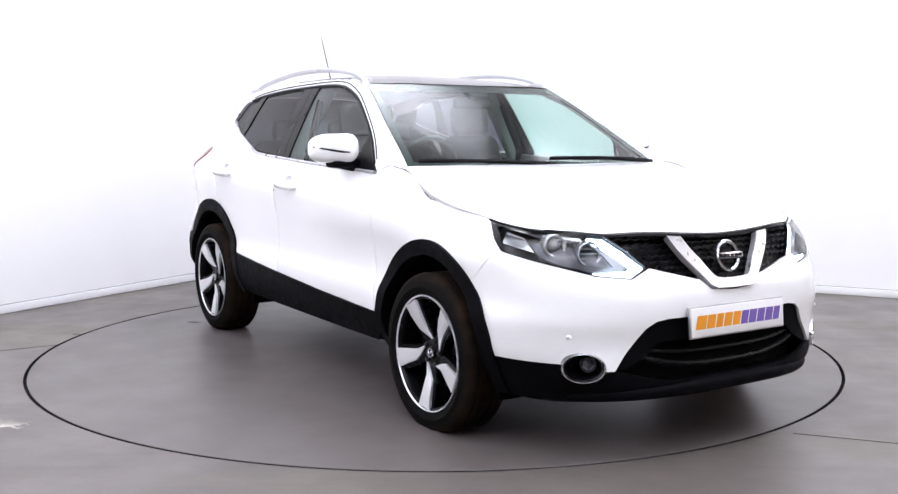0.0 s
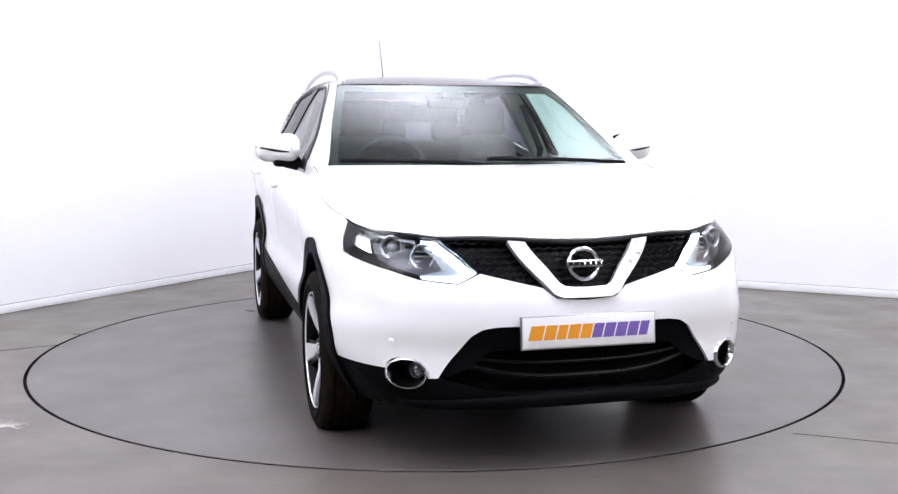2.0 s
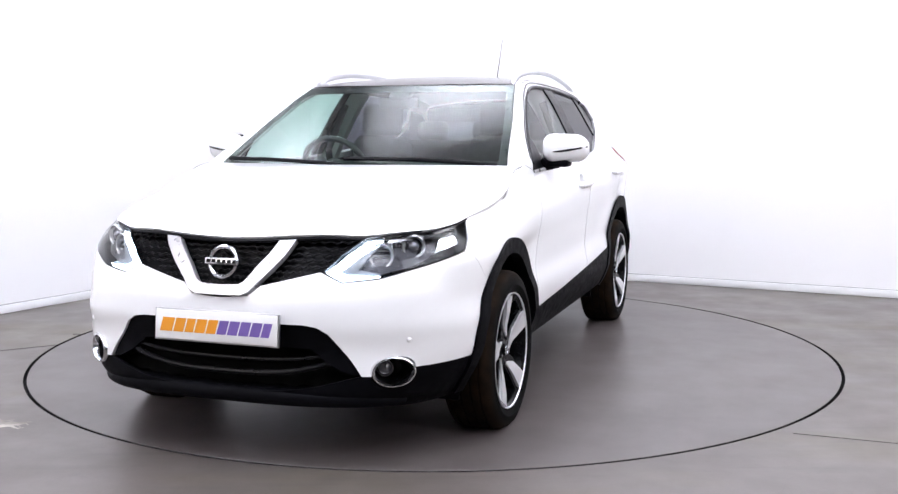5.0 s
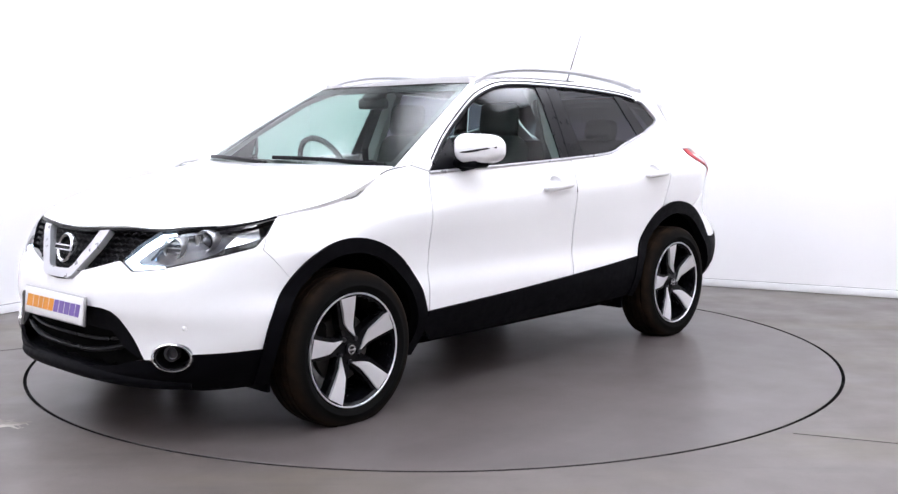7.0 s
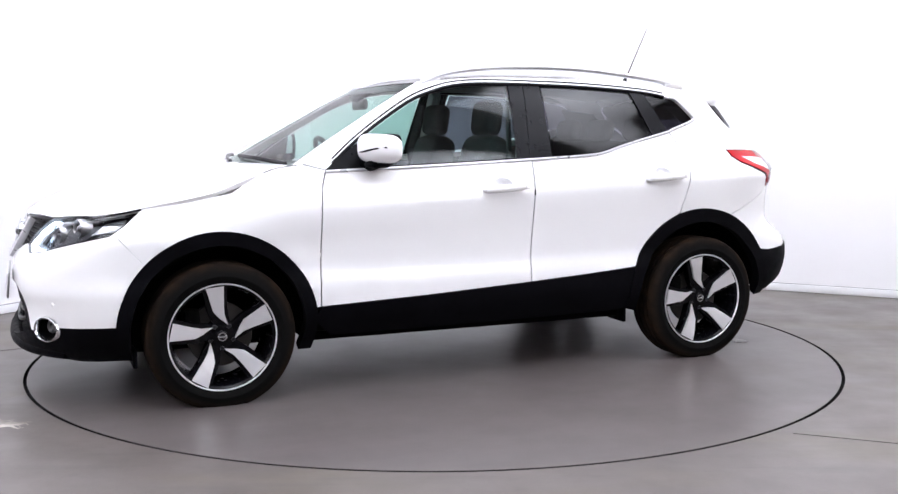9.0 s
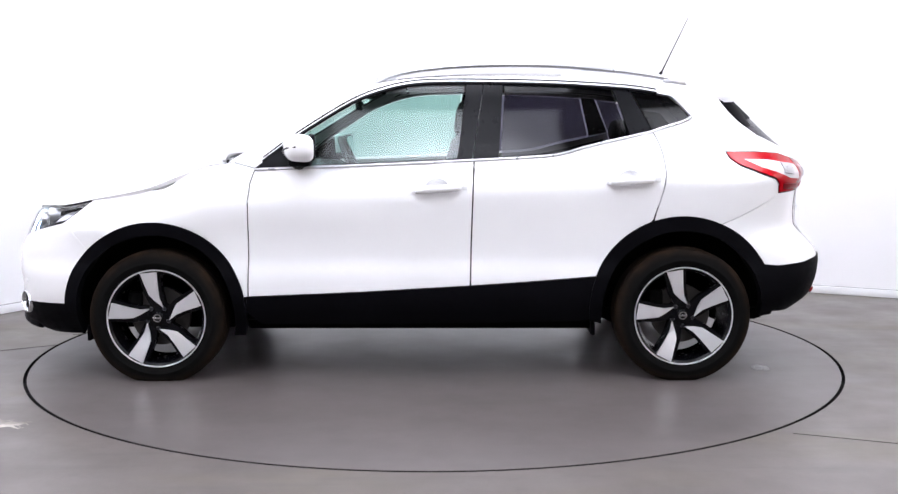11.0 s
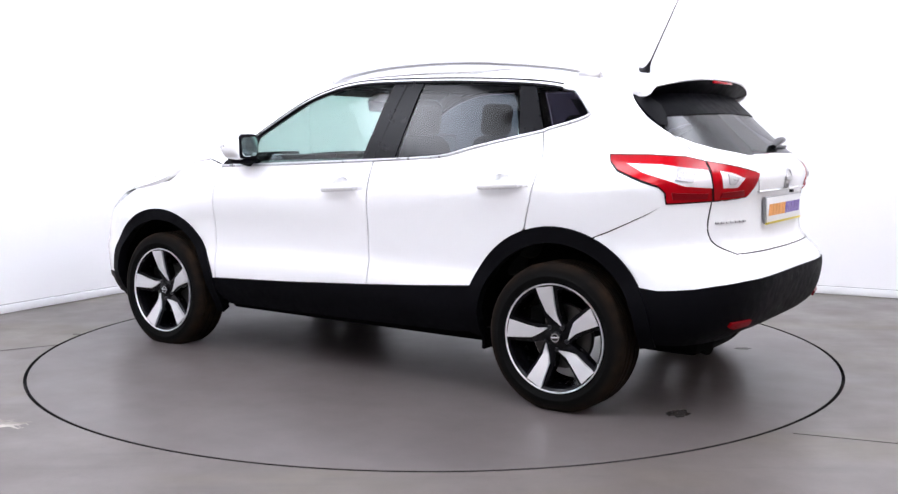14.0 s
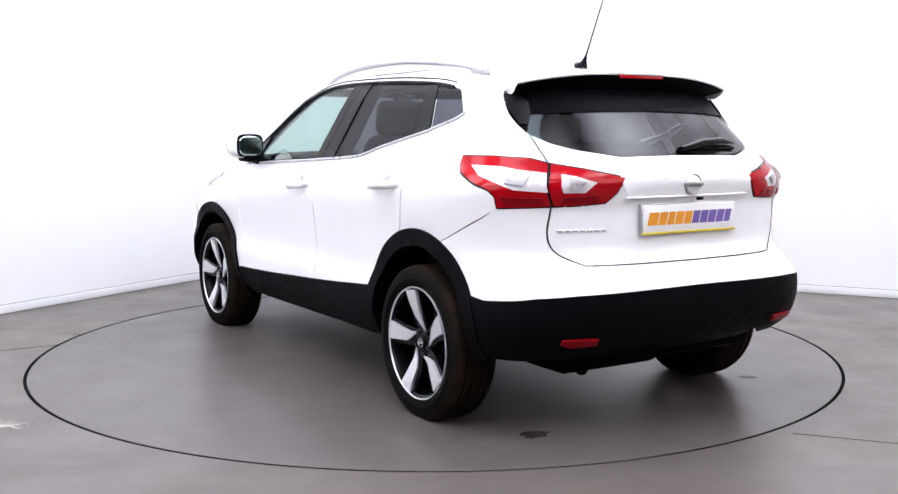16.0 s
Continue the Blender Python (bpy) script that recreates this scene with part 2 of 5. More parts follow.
def ceiling_lamp(x, y):
    lamp = tagged(new("ceiling_light"), "flat rectangular white LED panel lamp on the ceiling", "ceiling light", "ceiling lights over the turntable")
    bm = bmesh.new()
    add_box(bm, (2.4, 1.7, 0.05), (0, 0, 0), None, 0.008)
    part("housing", bm, M_ALU, lamp)
    bm = bmesh.new()
    add_box(bm, (2.34, 1.64, 0.008), (0, 0, -0.03))
    part("diffuser", bm, M_PANEL, lamp, smooth=False)
    lamp.matrix_basis = pose(x, y, CEILING - 0.03)
    return lamp


first_lamp = ceiling_lamp(-3.0, -5.6)
for ix in range(3):
    for iy in range(4):
        if ix + iy:
            copy_thing(first_lamp, pose(-3.0 + 3.0 * ix, -5.6 + 2.4 * iy, CEILING - 0.03))


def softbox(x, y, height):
    """An unseen fill light, added: a big square softbox on a stand, turned to the turntable."""
    box = tagged(new("softbox"), "unseen fill light, added: large square white softbox on a black stand", "softbox", "softboxes behind the camera")
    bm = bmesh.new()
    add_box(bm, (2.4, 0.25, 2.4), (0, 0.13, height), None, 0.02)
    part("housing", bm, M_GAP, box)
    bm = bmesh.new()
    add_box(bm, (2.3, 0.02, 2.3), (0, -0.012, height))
    part("diffuser", bm, M_ADDED_FILL, box, smooth=False)
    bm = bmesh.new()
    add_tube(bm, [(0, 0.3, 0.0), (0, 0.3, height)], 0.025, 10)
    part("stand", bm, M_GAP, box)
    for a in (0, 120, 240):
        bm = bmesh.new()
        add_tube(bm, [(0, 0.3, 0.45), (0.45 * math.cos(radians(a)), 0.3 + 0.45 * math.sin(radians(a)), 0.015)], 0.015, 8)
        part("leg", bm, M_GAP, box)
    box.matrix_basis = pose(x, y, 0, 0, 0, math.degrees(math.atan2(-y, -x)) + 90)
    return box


# three added fill boxes out of view, to brighten car sides and walls
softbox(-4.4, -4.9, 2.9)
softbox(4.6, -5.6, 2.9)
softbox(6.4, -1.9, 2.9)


# ---- car materials ----
M_PAINT = car_paint()
M_CLAD = simple("black_grained_plastic", (0.0022, 0.0022, 0.0034), 0.55, spread=0.25, scale=25.0, relief=0.2, Specular_IOR_Level=0.05)
M_TRIM = simple("gloss_black_trim", (0.003, 0.003, 0.0042), 0.3, spread=0.2, Specular_IOR_Level=0.12)
M_BAND = simple("spoiler_black_and_glass_shade", (0.002, 0.002, 0.003), 0.5, spread=0.2, Specular_IOR_Level=0.03)
M_LINER = simple("wheel_liner_felt", (0.003, 0.003, 0.003), 0.95, spread=0.3, Specular_IOR_Level=0.05)
M_CHROME = simple("bright_chrome", (0.72, 0.73, 0.75), 0.2, 1.0, spread=0.03)
M_SATIN = simple("satin_aluminium", (0.50, 0.50, 0.52), 0.32, 1.0, spread=0.05)
M_BRIGHT = simple("satin_bright_chrome", (0.60, 0.60, 0.63), 0.3, 0.6, spread=0.03)
M_MACHINED = simple("machined_alloy", (0.80, 0.80, 0.82), 0.36, 0.6, spread=0.05, scale=40.0)
M_RIMBLACK = simple("gloss_black_alloy", (0.0025, 0.0025, 0.0035), 0.25, spread=0.2, Specular_IOR_Level=0.15)
M_DISC = simple("brake_disc_steel", (0.055, 0.052, 0.05), 0.45, 0.7, spread=0.2)
M_SEAT = simple("black_seat_cloth", (0.014, 0.014, 0.016), 0.9, spread=0.25, scale=60.0, relief=0.3)
M_DASH = simple("charcoal_dashboard", (0.022, 0.022, 0.025), 0.6, spread=0.15, relief=0.2)
M_LINING = simple("pale_grey_headlining", (0.45, 0.45, 0.44), 0.9, spread=0.05)
M_RED = simple("red_lamp_lens", (0.36, 0.0015, 0.006), 0.2, spread=0.25, scale=30.0, Specular_IOR_Level=0.12, Coat_Weight=0.3, Coat_Roughness=0.06)
M_DEEPRED = simple("dark_red_reflector", (0.20, 0.002, 0.006), 0.3, spread=0.1, scale=20.0, Specular_IOR_Level=0.1)
M_MIRROR = simple("tinted_mirror", (0.58, 0.68, 0.68), 0.04, 1.0, spread=0.02)
M_CLEAR = simple("clear_lamp_lens", (0.66, 0.62, 0.64), 0.2, spread=0.1, scale=30.0)
M_GREYLENS = simple("smoked_lamp_lens", (0.16, 0.16, 0.18), 0.12, 0.5, spread=0.2, Coat_Weight=1.0)
M_RIBGREY = simple("ribbed_grey_lens", (0.40, 0.385, 0.40), 0.3, 0.2, spread=0.3, scale=60.0)
M_LAMPCAN = simple("grey_lamp_bezel", (0.022, 0.022, 0.026), 0.3, 0.3, spread=0.2)
M_GUIDE = simple("milky_light_guide", (0.22, 0.225, 0.24), 0.25, spread=0.06)
M_GREYTRAY = simple("grey_reflector_tray", (0.05, 0.05, 0.058), 0.3, 0.5, spread=0.2)
M_DRL = glow("daytime_running_light", (0.62, 0.82, 1.0), 9.0)
M_PLATE = simple("white_plate_plastic", (0.80, 0.80, 0.80), 0.35, spread=0.02)
M_YELLOWPLATE = simple("yellow_plate_edge", (0.65, 0.50, 0.04), 0.4, spread=0.05)
M_ORANGE = simple("orange_print", (0.78, 0.30, 0.015), 0.45, spread=0.1)
M_PURPLE = simple("purple_print", (0.16, 0.10, 0.36), 0.45, spread=0.1)
G_SCREEN = glass("windscreen_glass", (0.80, 0.94, 0.88), 0.16, 0.05, 0.6)
G_SIDE = glass("side_glass", (0.52, 0.71, 0.66), 0.06, 0.055, 0.8)
G_DARK = glass("privacy_glass", (0.125, 0.12, 0.155), 0.07, 0.032, 0.5)
G_REAR = glass("rear_privacy_glass", (0.15, 0.15, 0.18), 0.22, 0.05, 0.6)
G_LAMP = glass("lamp_cover_glass", (0.95, 0.96, 0.97), 0.06, 0.025, 0.9)


def tyre_rubber():
    n = Nodes("dusty_tyre_rubber")
    at = n.coords()
    sep = n.node("ShaderNodeSeparateXYZ")
    n.link(at, sep.inputs[0])
    dist = n.node("ShaderNodeVectorMath")
    dist.operation = "LENGTH"
    flat = n.node("ShaderNodeCombineXYZ")
    n.link(sep.outputs[0], flat.inputs[0])
    n.link(sep.outputs[2], flat.inputs[2])
    n.link(flat.outputs[0], dist.inputs[0])
    near_tread = n.level(dist.outputs["Value"], 0, 1, 0.296, 0.336)
    patchy = n.level(n.noise(9, 5), 0.15, 1.0, 0.35, 0.65)
    mul = n.node("ShaderNodeMath")
    mul.operation = "MULTIPLY"
    n.link(near_tread, mul.inputs[0])
    n.link(patchy, mul.inputs[1])
    n.set(Base_Color=n.blend(mul.outputs[0], (0.004, 0.004, 0.004), (0.021, 0.0125, 0.0075)), Roughness=0.8, Specular_IOR_Level=0.06)
    n.bump(n.noise(160, 3), 0.25, 0.002)
    return n.mat


M_TYRE = tyre_rubber()

# ---- the body's surfaces: x ahead, y to its left, z up, origin on the ground midway between the axles ----


def gentle(points, samples=400):
    """A smooth monotone curve through (at, value) points, as a function."""
    xs = np.array([p[0] for p in points], float)
    ys = np.array([p[1] for p in points], float)
    h = np.diff(xs)
    d = np.diff(ys) / h
    m = np.zeros(len(xs))
    m[0], m[-1] = d[0], d[-1]
    for i in range(1, len(xs) - 1):
        if d[i - 1] * d[i] > 0:
            w1, w2 = 2 * h[i] + h[i - 1], h[i] + 2 * h[i - 1]
            m[i] = (w1 + w2) / (w1 / d[i - 1] + w2 / d[i])
    gx = np.linspace(xs[0], xs[-1], samples)
    k = np.clip(np.searchsorted(xs, gx) - 1, 0, len(xs) - 2)
    t = (gx - xs[k]) / h[k]
    gy = (2 * t**3 - 3 * t**2 + 1) * ys[k] + (t**3 - 2 * t**2 + t) * h[k] * m[k] + (3 * t**2 - 2 * t**3) * ys[k + 1] + (t**3 - t**2) * h[k] * m[k + 1]
    return lambda v: float(np.interp(v, gx, gy))


def ease(v, a, b):
    t = min(1.0, max(0.0, (v - a) / (b - a)))
    return t * t * (3 - 2 * t)


HALF_WIDTH = gentle([(0.20, 0.77), (0.28, 0.815), (0.36, 0.860), (0.44, 0.883), (0.52, 0.884), (0.62, 0.868), (0.74, 0.876), (0.86, 0.892), (0.93, 0.897), (0.98, 0.886), (1.05, 0.864), (1.11, 0.840), (1.30, 0.742), (1.45, 0.655), (1.52, 0.600), (1.58, 0.52)])
NOSE = gentle([(0.20, 2.06), (0.235, 2.155), (0.29, 2.21), (0.36, 2.20), (0.45, 2.185), (0.55, 2.20), (0.63, 2.195), (0.70, 2.165), (0.78, 2.13), (0.84, 2.105), (0.90, 2.05), (0.96, 1.96), (1.04, 1.85), (1.6, 1.85)])
TAIL = gentle([(0.28, 1.90), (0.34, 1.98), (0.42, 2.08), (0.52, 2.12), (0.60, 2.13), (0.64, 2.125), (0.70, 2.088), (0.78, 2.048), (0.95, 2.046), (0.99, 2.060), (1.05, 2.074), (1.12, 2.04), (1.19, 1.96), (1.30, 1.84), (1.40, 1.73), (1.47, 1.65), (1.56, 1.55)])
NF, XF1, XR1 = 2.6, 1.4, 1.4


def nf(z):
    """Squareness of the front corners: boxier below the lamps."""
    return NF + 0.32 * (1 - ease(z, 0.66, 0.95))


def nr(z):
    """Squareness of the rear corners: boxier at the bumper."""
    return 2.8 + 1.2 * (1 - ease(z, 0.60, 0.76))


def width_at(x, z):
    zz = z + 0.049 * x * ease(z, 0.70, 0.85) * (1 - ease(z, 1.02, 1.12))
    w = HALF_WIDTH(zz)
    w *= 1 - 0.07 * ease(z, 1.0, 1.3) * ((x + 0.2) / 1.2) ** 2
    w *= 1 - 0.085 * ease(x, 0.95, 1.7) * ease(z, 0.74, 0.94)
    w *= 1 + 0.024 * ease(x, 1.30, 1.68) * (1 - ease(z, 0.74, 0.92))
    return w


def side_y(x, z):
    """Half width of the body at x and z."""
    w = width_at(x, z)
    if x > XF1:
        t = min(0.9995, (x - XF1) / (NOSE(z) - XF1))
        return w * (1 - t ** nf(z)) ** (1 / nf(z))
    if x < -XR1:
        t = min(0.9995, (-x - XR1) / (max(TAIL(z), XR1 + 0.05) - XR1))
        return w * (1 - t ** nr(z)) ** (1 / nr(z))
    return w


def end_x(y, z, rear=False):
    """How far ahead (or behind) the body reaches at y and z."""
    n, x1, far = (nr(z), XR1, TAIL(z)) if rear else (nf(z), XF1, NOSE(z))
    x = far
    for _ in range(3):
        w = width_at(-x if rear else x, z)
        t = min(0.9999, abs(y) / w)
        x = x1 + (far - x1) * (1 - t**n) ** (1 / n)
    return -x if rear else x


def make_wrap(rear):
    """Maps (u, z), u the way round the end from its middle, onto the body."""
    n, x1 = (2.8, XR1) if rear else (NF, XF1)
    q = np.linspace(0, 1, 1500)
    phi = np.where(q < 0.5, 4 * q**3, 1 - 4 * (1 - q) ** 3) * math.pi / 2
    reach, w = 0.74, 0.88
    px, py = reach * np.cos(phi) ** (2 / n), w * np.sin(phi) ** (2 / n)
    arc = np.concatenate([[0], np.cumsum(np.hypot(np.diff(px), np.diff(py)))])
    total = arc[-1]

    def at(u, z):
        s, u = (1 if u >= 0 else -1), abs(u)
        far = TAIL(z) if rear else NOSE(z)
        n = nr(z) if rear else nf(z)
        if u > total:
            x, c = x1 - (u - total), 1.0
        else:
            p = float(np.interp(u, arc, phi))
            x, c = x1 + (far - x1) * math.cos(p) ** (2 / n), math.sin(p) ** (2 / n)
        xx = -x if rear else x
        return Vector((xx, s * c * width_at(xx, z), z))

    def from_y(y, z):
        x = end_x(y, z, rear)
        n = nr(z) if rear else nf(z)
        t = min(1.0, abs(y) / width_at(x, z))
        return math.copysign(float(np.interp(math.asin(t ** (n / 2)), phi, arc)), y)

    def from_x(x, z):
        x = abs(x)
        if x <= x1:
            return total + x1 - x
        far = TAIL(z) if rear else NOSE(z)
        n = nr(z) if rear else nf(z)
        t = min(1.0, (x - x1) / (far - x1))
        return float(np.interp(math.acos(t ** (n / 2)), phi, arc))

    return at, from_y, from_x


front_at, front_u, front_ux = make_wrap(False)
rear_at, rear_u, rear_ux = make_wrap(True)

SCREEN_X = gentle([(1.05, 1.150), (1.09, 1.085), (1.20, 0.895), (1.30, 0.715), (1.40, 0.532), (1.50, 0.335), (1.54, 0.25)])
SCREEN_Y = gentle([(1.05, 0.785), (1.09, 0.768), (1.30, 0.692), (1.50, 0.606), (1.54, 0.59)])
ROOF_MID = gentle([(-1.65, 1.505), (-1.5, 1.530), (-1.2, 1.560), (-0.8, 1.580), (-0.35, 1.578), (0.0, 1.555), (0.2, 1.525), (0.34, 1.497)])
ROOF_EDGE = gentle([(-1.65, 1.43), (-1.5, 1.468), (-1.2, 1.512), (-0.8, 1.536), (-0.35, 1.540), (0.0, 1.530), (0.15, 1.513), (0.26, 1.495)])
BONNET_MID = gentle([(0.85, 1.112), (1.0, 1.104), (1.2, 1.088), (1.45, 1.056), (1.7, 1.014), (1.9, 0.962), (2.05, 0.900), (2.10, 0.868), (2.13, 0.842)])
BONNET_FALL = gentle([(0.85, 0.004), (1.0, 0.015), (1.18, 0.052), (1.347, 0.094), (1.65, 0.138), (1.86, 0.20), (1.95, 0.27), (2.05, 0.48), (2.13, 0.55)])


def screen_at(y, z):
    return Vector((SCREEN_X(z) - 0.22 * y * y, y, z))


def roof_at(x, y):
    edge = side_y(x, ROOF_EDGE(x))
    return Vector((x, y, ROOF_MID(x) - (ROOF_MID(x) - ROOF_EDGE(x)) * min(1.2, abs(y) / edge) ** 2.3))


def bonnet_at(x, y):
    return Vector((x, y, BONNET_MID(x) - BONNET_FALL(x) * (abs(y) / 0.84) ** 4))


def side_at(s):
    return lambda x, z: Vector((x, s * side_y(x, z), z))


# ---- sheet panels ----
from mathutils.geometry import delaunay_2d_cdt


def dense(loop, step):
    out = []
    for a, b in zip(loop, loop[1:] + loop[:1]):
        a, b = Vector(a), Vector(b)
        k = max(1, math.ceil((b - a).length / step))
        out += [a.lerp(b, i / k) for i in range(k)]
    return out


def soft_line(points, per=6):
    """A rounded open line through the points."""
    p = [Vector(q) for q in points]
    p = [p[0]] + p + [p[-1]]
    out = []
    for i in range(1, len(p) - 2):
        a, b, c, d = p[i - 1], p[i], p[i + 1], p[i + 2]
        for k in range(per):
            t = k / per
            out.append(0.5 * (2 * b + (c - a) * t + (2 * a - 5 * b + 4 * c - d) * t * t + (3 * b - a - 3 * c + d) * t**3))
    return [tuple(v) for v in out] + [tuple(p[-1])]


def shrink(loop, by):
    pts = [Vector(p) for p in loop]
    area = sum(a.x * b.y - b.x * a.y for a, b in zip(pts, pts[1:] + pts[:1]))
    s = 1 if area > 0 else -1
    out = []
    for i, p in enumerate(pts):
        a, b = (p - pts[i - 1]), (pts[(i + 1) % len(pts)] - p)
        if a.length < 1e-7 or b.length < 1e-7:
            out.append(p)
            continue
        a.normalize(), b.normalize()
        n1, n2 = Vector((-a.y, a.x)) * s, Vector((-b.y, b.x)) * s
        m = (n1 + n2)
        if m.length < 0.3:
            m = n1
        m = m / max(0.5, m.length_squared / 2) if m.length > 0 else n1
        out.append(p + m * by)
    return out


def inside(pt, loop):
    hit = False
    x, y = pt
    for a, b in zip(loop, loop[1:] + loop[:1]):
        if (a[1] > y) != (b[1] > y) and x < (b[0] - a[0]) * (y - a[1]) / (b[1] - a[1]) + a[0]:
            hit = not hit
    return hit


def add_sheet(bm, loop, at, step=0.035, off=0.0, depth=0.014, gap=0.0, holes=()):
    """A panel over the area within loop, laid on the surface at(a, b), with a turned-in rim."""
    if gap:
        loop = shrink(loop, gap)
    loop = dense(list(loop), step)
    holes = [dense(list(h), step) for h in holes]
    pts, edges = [], []
    for ring in (loop, *holes):
        k = len(pts)
        pts += [Vector(p) for p in ring]
        edges += [(k + i, k + (i + 1) % len(ring)) for i in range(len(ring))]
    rim = np.array([tuple(p) for p in pts])
    lo, hi = rim.min(0), rim.max(0)
    for i, gx in enumerate(np.arange(lo[0], hi[0], step)):
        for gy in np.arange(lo[1] + (step / 2 if i % 2 else 0), hi[1], step):
            if np.min(np.hypot(rim[:, 0] - gx, rim[:, 1] - gy)) > 0.55 * step and inside((gx, gy), loop) and not any(inside((gx, gy), h) for h in holes):
                pts.append(Vector((gx, gy)))
    vs, _, faces, *_ = delaunay_2d_cdt(pts, edges, [], 0, 1e-6)

    def place(p, o):
        e = 0.010
        c = at(p[0], p[1])
        n = (at(p[0] + e, p[1]) - at(p[0] - e, p[1])).cross(at(p[0], p[1] + e) - at(p[0], p[1] - e))
        if n.length > 1e-12:
            n.normalize()
        if n.dot(c - Vector((0, 0, 0.6))) < 0:
            n = -n
        return c + n * o

    made = [None] * len(vs)
    new_faces = []
    for f in faces:
        mid = sum((vs[i] for i in f), Vector((0, 0))) / len(f)
        if not inside(mid, loop) or any(inside(mid, h) for h in holes):
            continue
        for i in f:
            if made[i] is None:
                made[i] = bm.verts.new(place(vs[i], off))
        new_faces.append(bm.faces.new([made[i] for i in f]))
    if depth:
        back = {}
        index = {v: i for i, v in enumerate(made) if v is not None}
        for e in [e for f in new_faces for e in f.edges if len(e.link_faces) == 1]:
            q = []
            for v in e.verts:
                if v not in back:
                    back[v] = bm.verts.new(place(vs[index[v]], off - depth))
                q.append(back[v])
            bm.faces.new((e.verts[0], e.verts[1], q[1], q[0]))


def sheet(name, loop, at, material, parent, label="", **more):
    bm = bmesh.new()
    add_sheet(bm, loop, at, **more)
    return finish(name, bm, material, parent, label, angle=40)


def both(half):
    """A loop that mirrors a half given from the middle out and back."""
    return [tuple(p) for p in half] + [(-p[0], p[1]) for p in reversed(half) if abs(p[0]) > 1e-6]


def on_front(points, s=1):
    """Points ('y', value, z) or ('x', value, z) to the front wrap's (u, z)."""
    return [(s * (front_u(v, z) if k == "y" else front_ux(v, z)), z) for k, v, z in points]


def on_rear(points, s=1):
    return [(s * (rear_u(v, z) if k == "y" else rear_ux(v, z)), z) for k, v, z in points]


def arc(cx, cz, r, a0, a1, n=28):
    return [(cx + r * math.cos(radians(a0 + (a1 - a0) * i / n)), cz + r * math.sin(radians(a0 + (a1 - a0) * i / n))) for i in range(n + 1)]


car = tagged(new("car"), "clean white five-door crossover car with black cladding on a turntable", "car")
ARCH_F, ARCH_R = (1.33, 0.348, 0.452), (-1.315, 0.37, 0.461)
SIDES = ((1, "left"), (-1, "right"))

# lines shared by neighbouring panels, as (x, z)
BELT = [(0.82, 1.070), (0.30, 1.090), (-0.27, 1.116), (-0.60, 1.134), (-0.72, 1.150), (-0.86, 1.188), (-1.175, 1.258)]
TIP = [(-1.175, 1.258), (-1.325, 1.302), (-1.374, 1.326), (-1.368, 1.345), (-1.29, 1.430), (-1.245, 1.443)]
WINDOW_TOP = [(-1.245, 1.443), (-1.06, 1.470), (-0.70, 1.492), (-0.35, 1.500), (-0.10, 1.500), (0.05, 1.490), (0.18, 1.462), (0.35, 1.396), (0.60, 1.240), (0.76, 1.120), (0.82, 1.070)]
SEAM_B = [(-0.27, 1.116), (-0.262, 0.90), (-0.256, 0.70), (-0.252, 0.484)]
SEAM_C = [(-1.175, 1.258), (-1.205, 1.19), (-1.222, 1.10), (-1.215, 1.00), (-1.165, 0.815)]
SILL_F = [(-0.252, 0.484), (0.30, 0.452), (0.862, 0.428)]
SILL_R = [(-0.885, 0.530), (-0.55, 0.504), (-0.252, 0.484)]


def side_sheet(name, loop, s, material, parent, label="", **more):
    return sheet(name, loop, side_at(s), material, parent, label, **more)


def arch_part(c, x0, z0, x1, z1, n=18):
    """The stretch of a wheel arch from one point's bearing to another's."""
    a0 = math.degrees(math.atan2(z0 - c[1], x0 - c[0]))
    a1 = math.degrees(math.atan2(z1 - c[1], x1 - c[0]))
    return arc(c[0], c[1], c[2], a0, a1, n)


def build_door_front(s):
    loop = soft_line(BELT[:3], 4) + SEAM_B[1:] + SILL_F[1:] + [(0.858, 0.60), (0.853, 0.904), (0.842, 1.0)]
    door = side_sheet("front_door", loop, s, M_PAINT, car, gap=0.0038, holes=[cup_ring("front", 1.0)])
    return door


def build_door_rear(s):
    loop = soft_line(SEAM_C, 4) + arch_part(ARCH_R, -1.165, 0.815, -0.885, 0.530)[1:] + SILL_R[1:] + SEAM_B[::-1][1:] + soft_line(BELT[2:], 4)[1:-1]
    return side_sheet("rear_door", loop, s, M_PAINT, car, gap=0.0038, holes=[cup_ring("rear", 1.0)])


def build_fender(s):
    lamp = [(1.735, 0.835), (1.652, 0.918)]
    top = soft_line([(1.640, 0.918), (1.50, 0.940), (1.347, 0.960), (1.262, 0.975), (1.18, 1.03), (1.07, 1.078), (0.985, 1.092)], 3)
    loop = lamp[:1] + top + [(0.93, 1.10), (0.82, 1.07), (0.842, 1.0), (0.853, 0.904), (0.858, 0.60), (0.862, 0.428)] + arch_part(ARCH_F, 0.872, 0.428, 1.655, 0.66)[0:] + [(1.765, 0.785)]
    return side_sheet("front_wing", loop, s, M_PAINT, car, gap=0.0024)


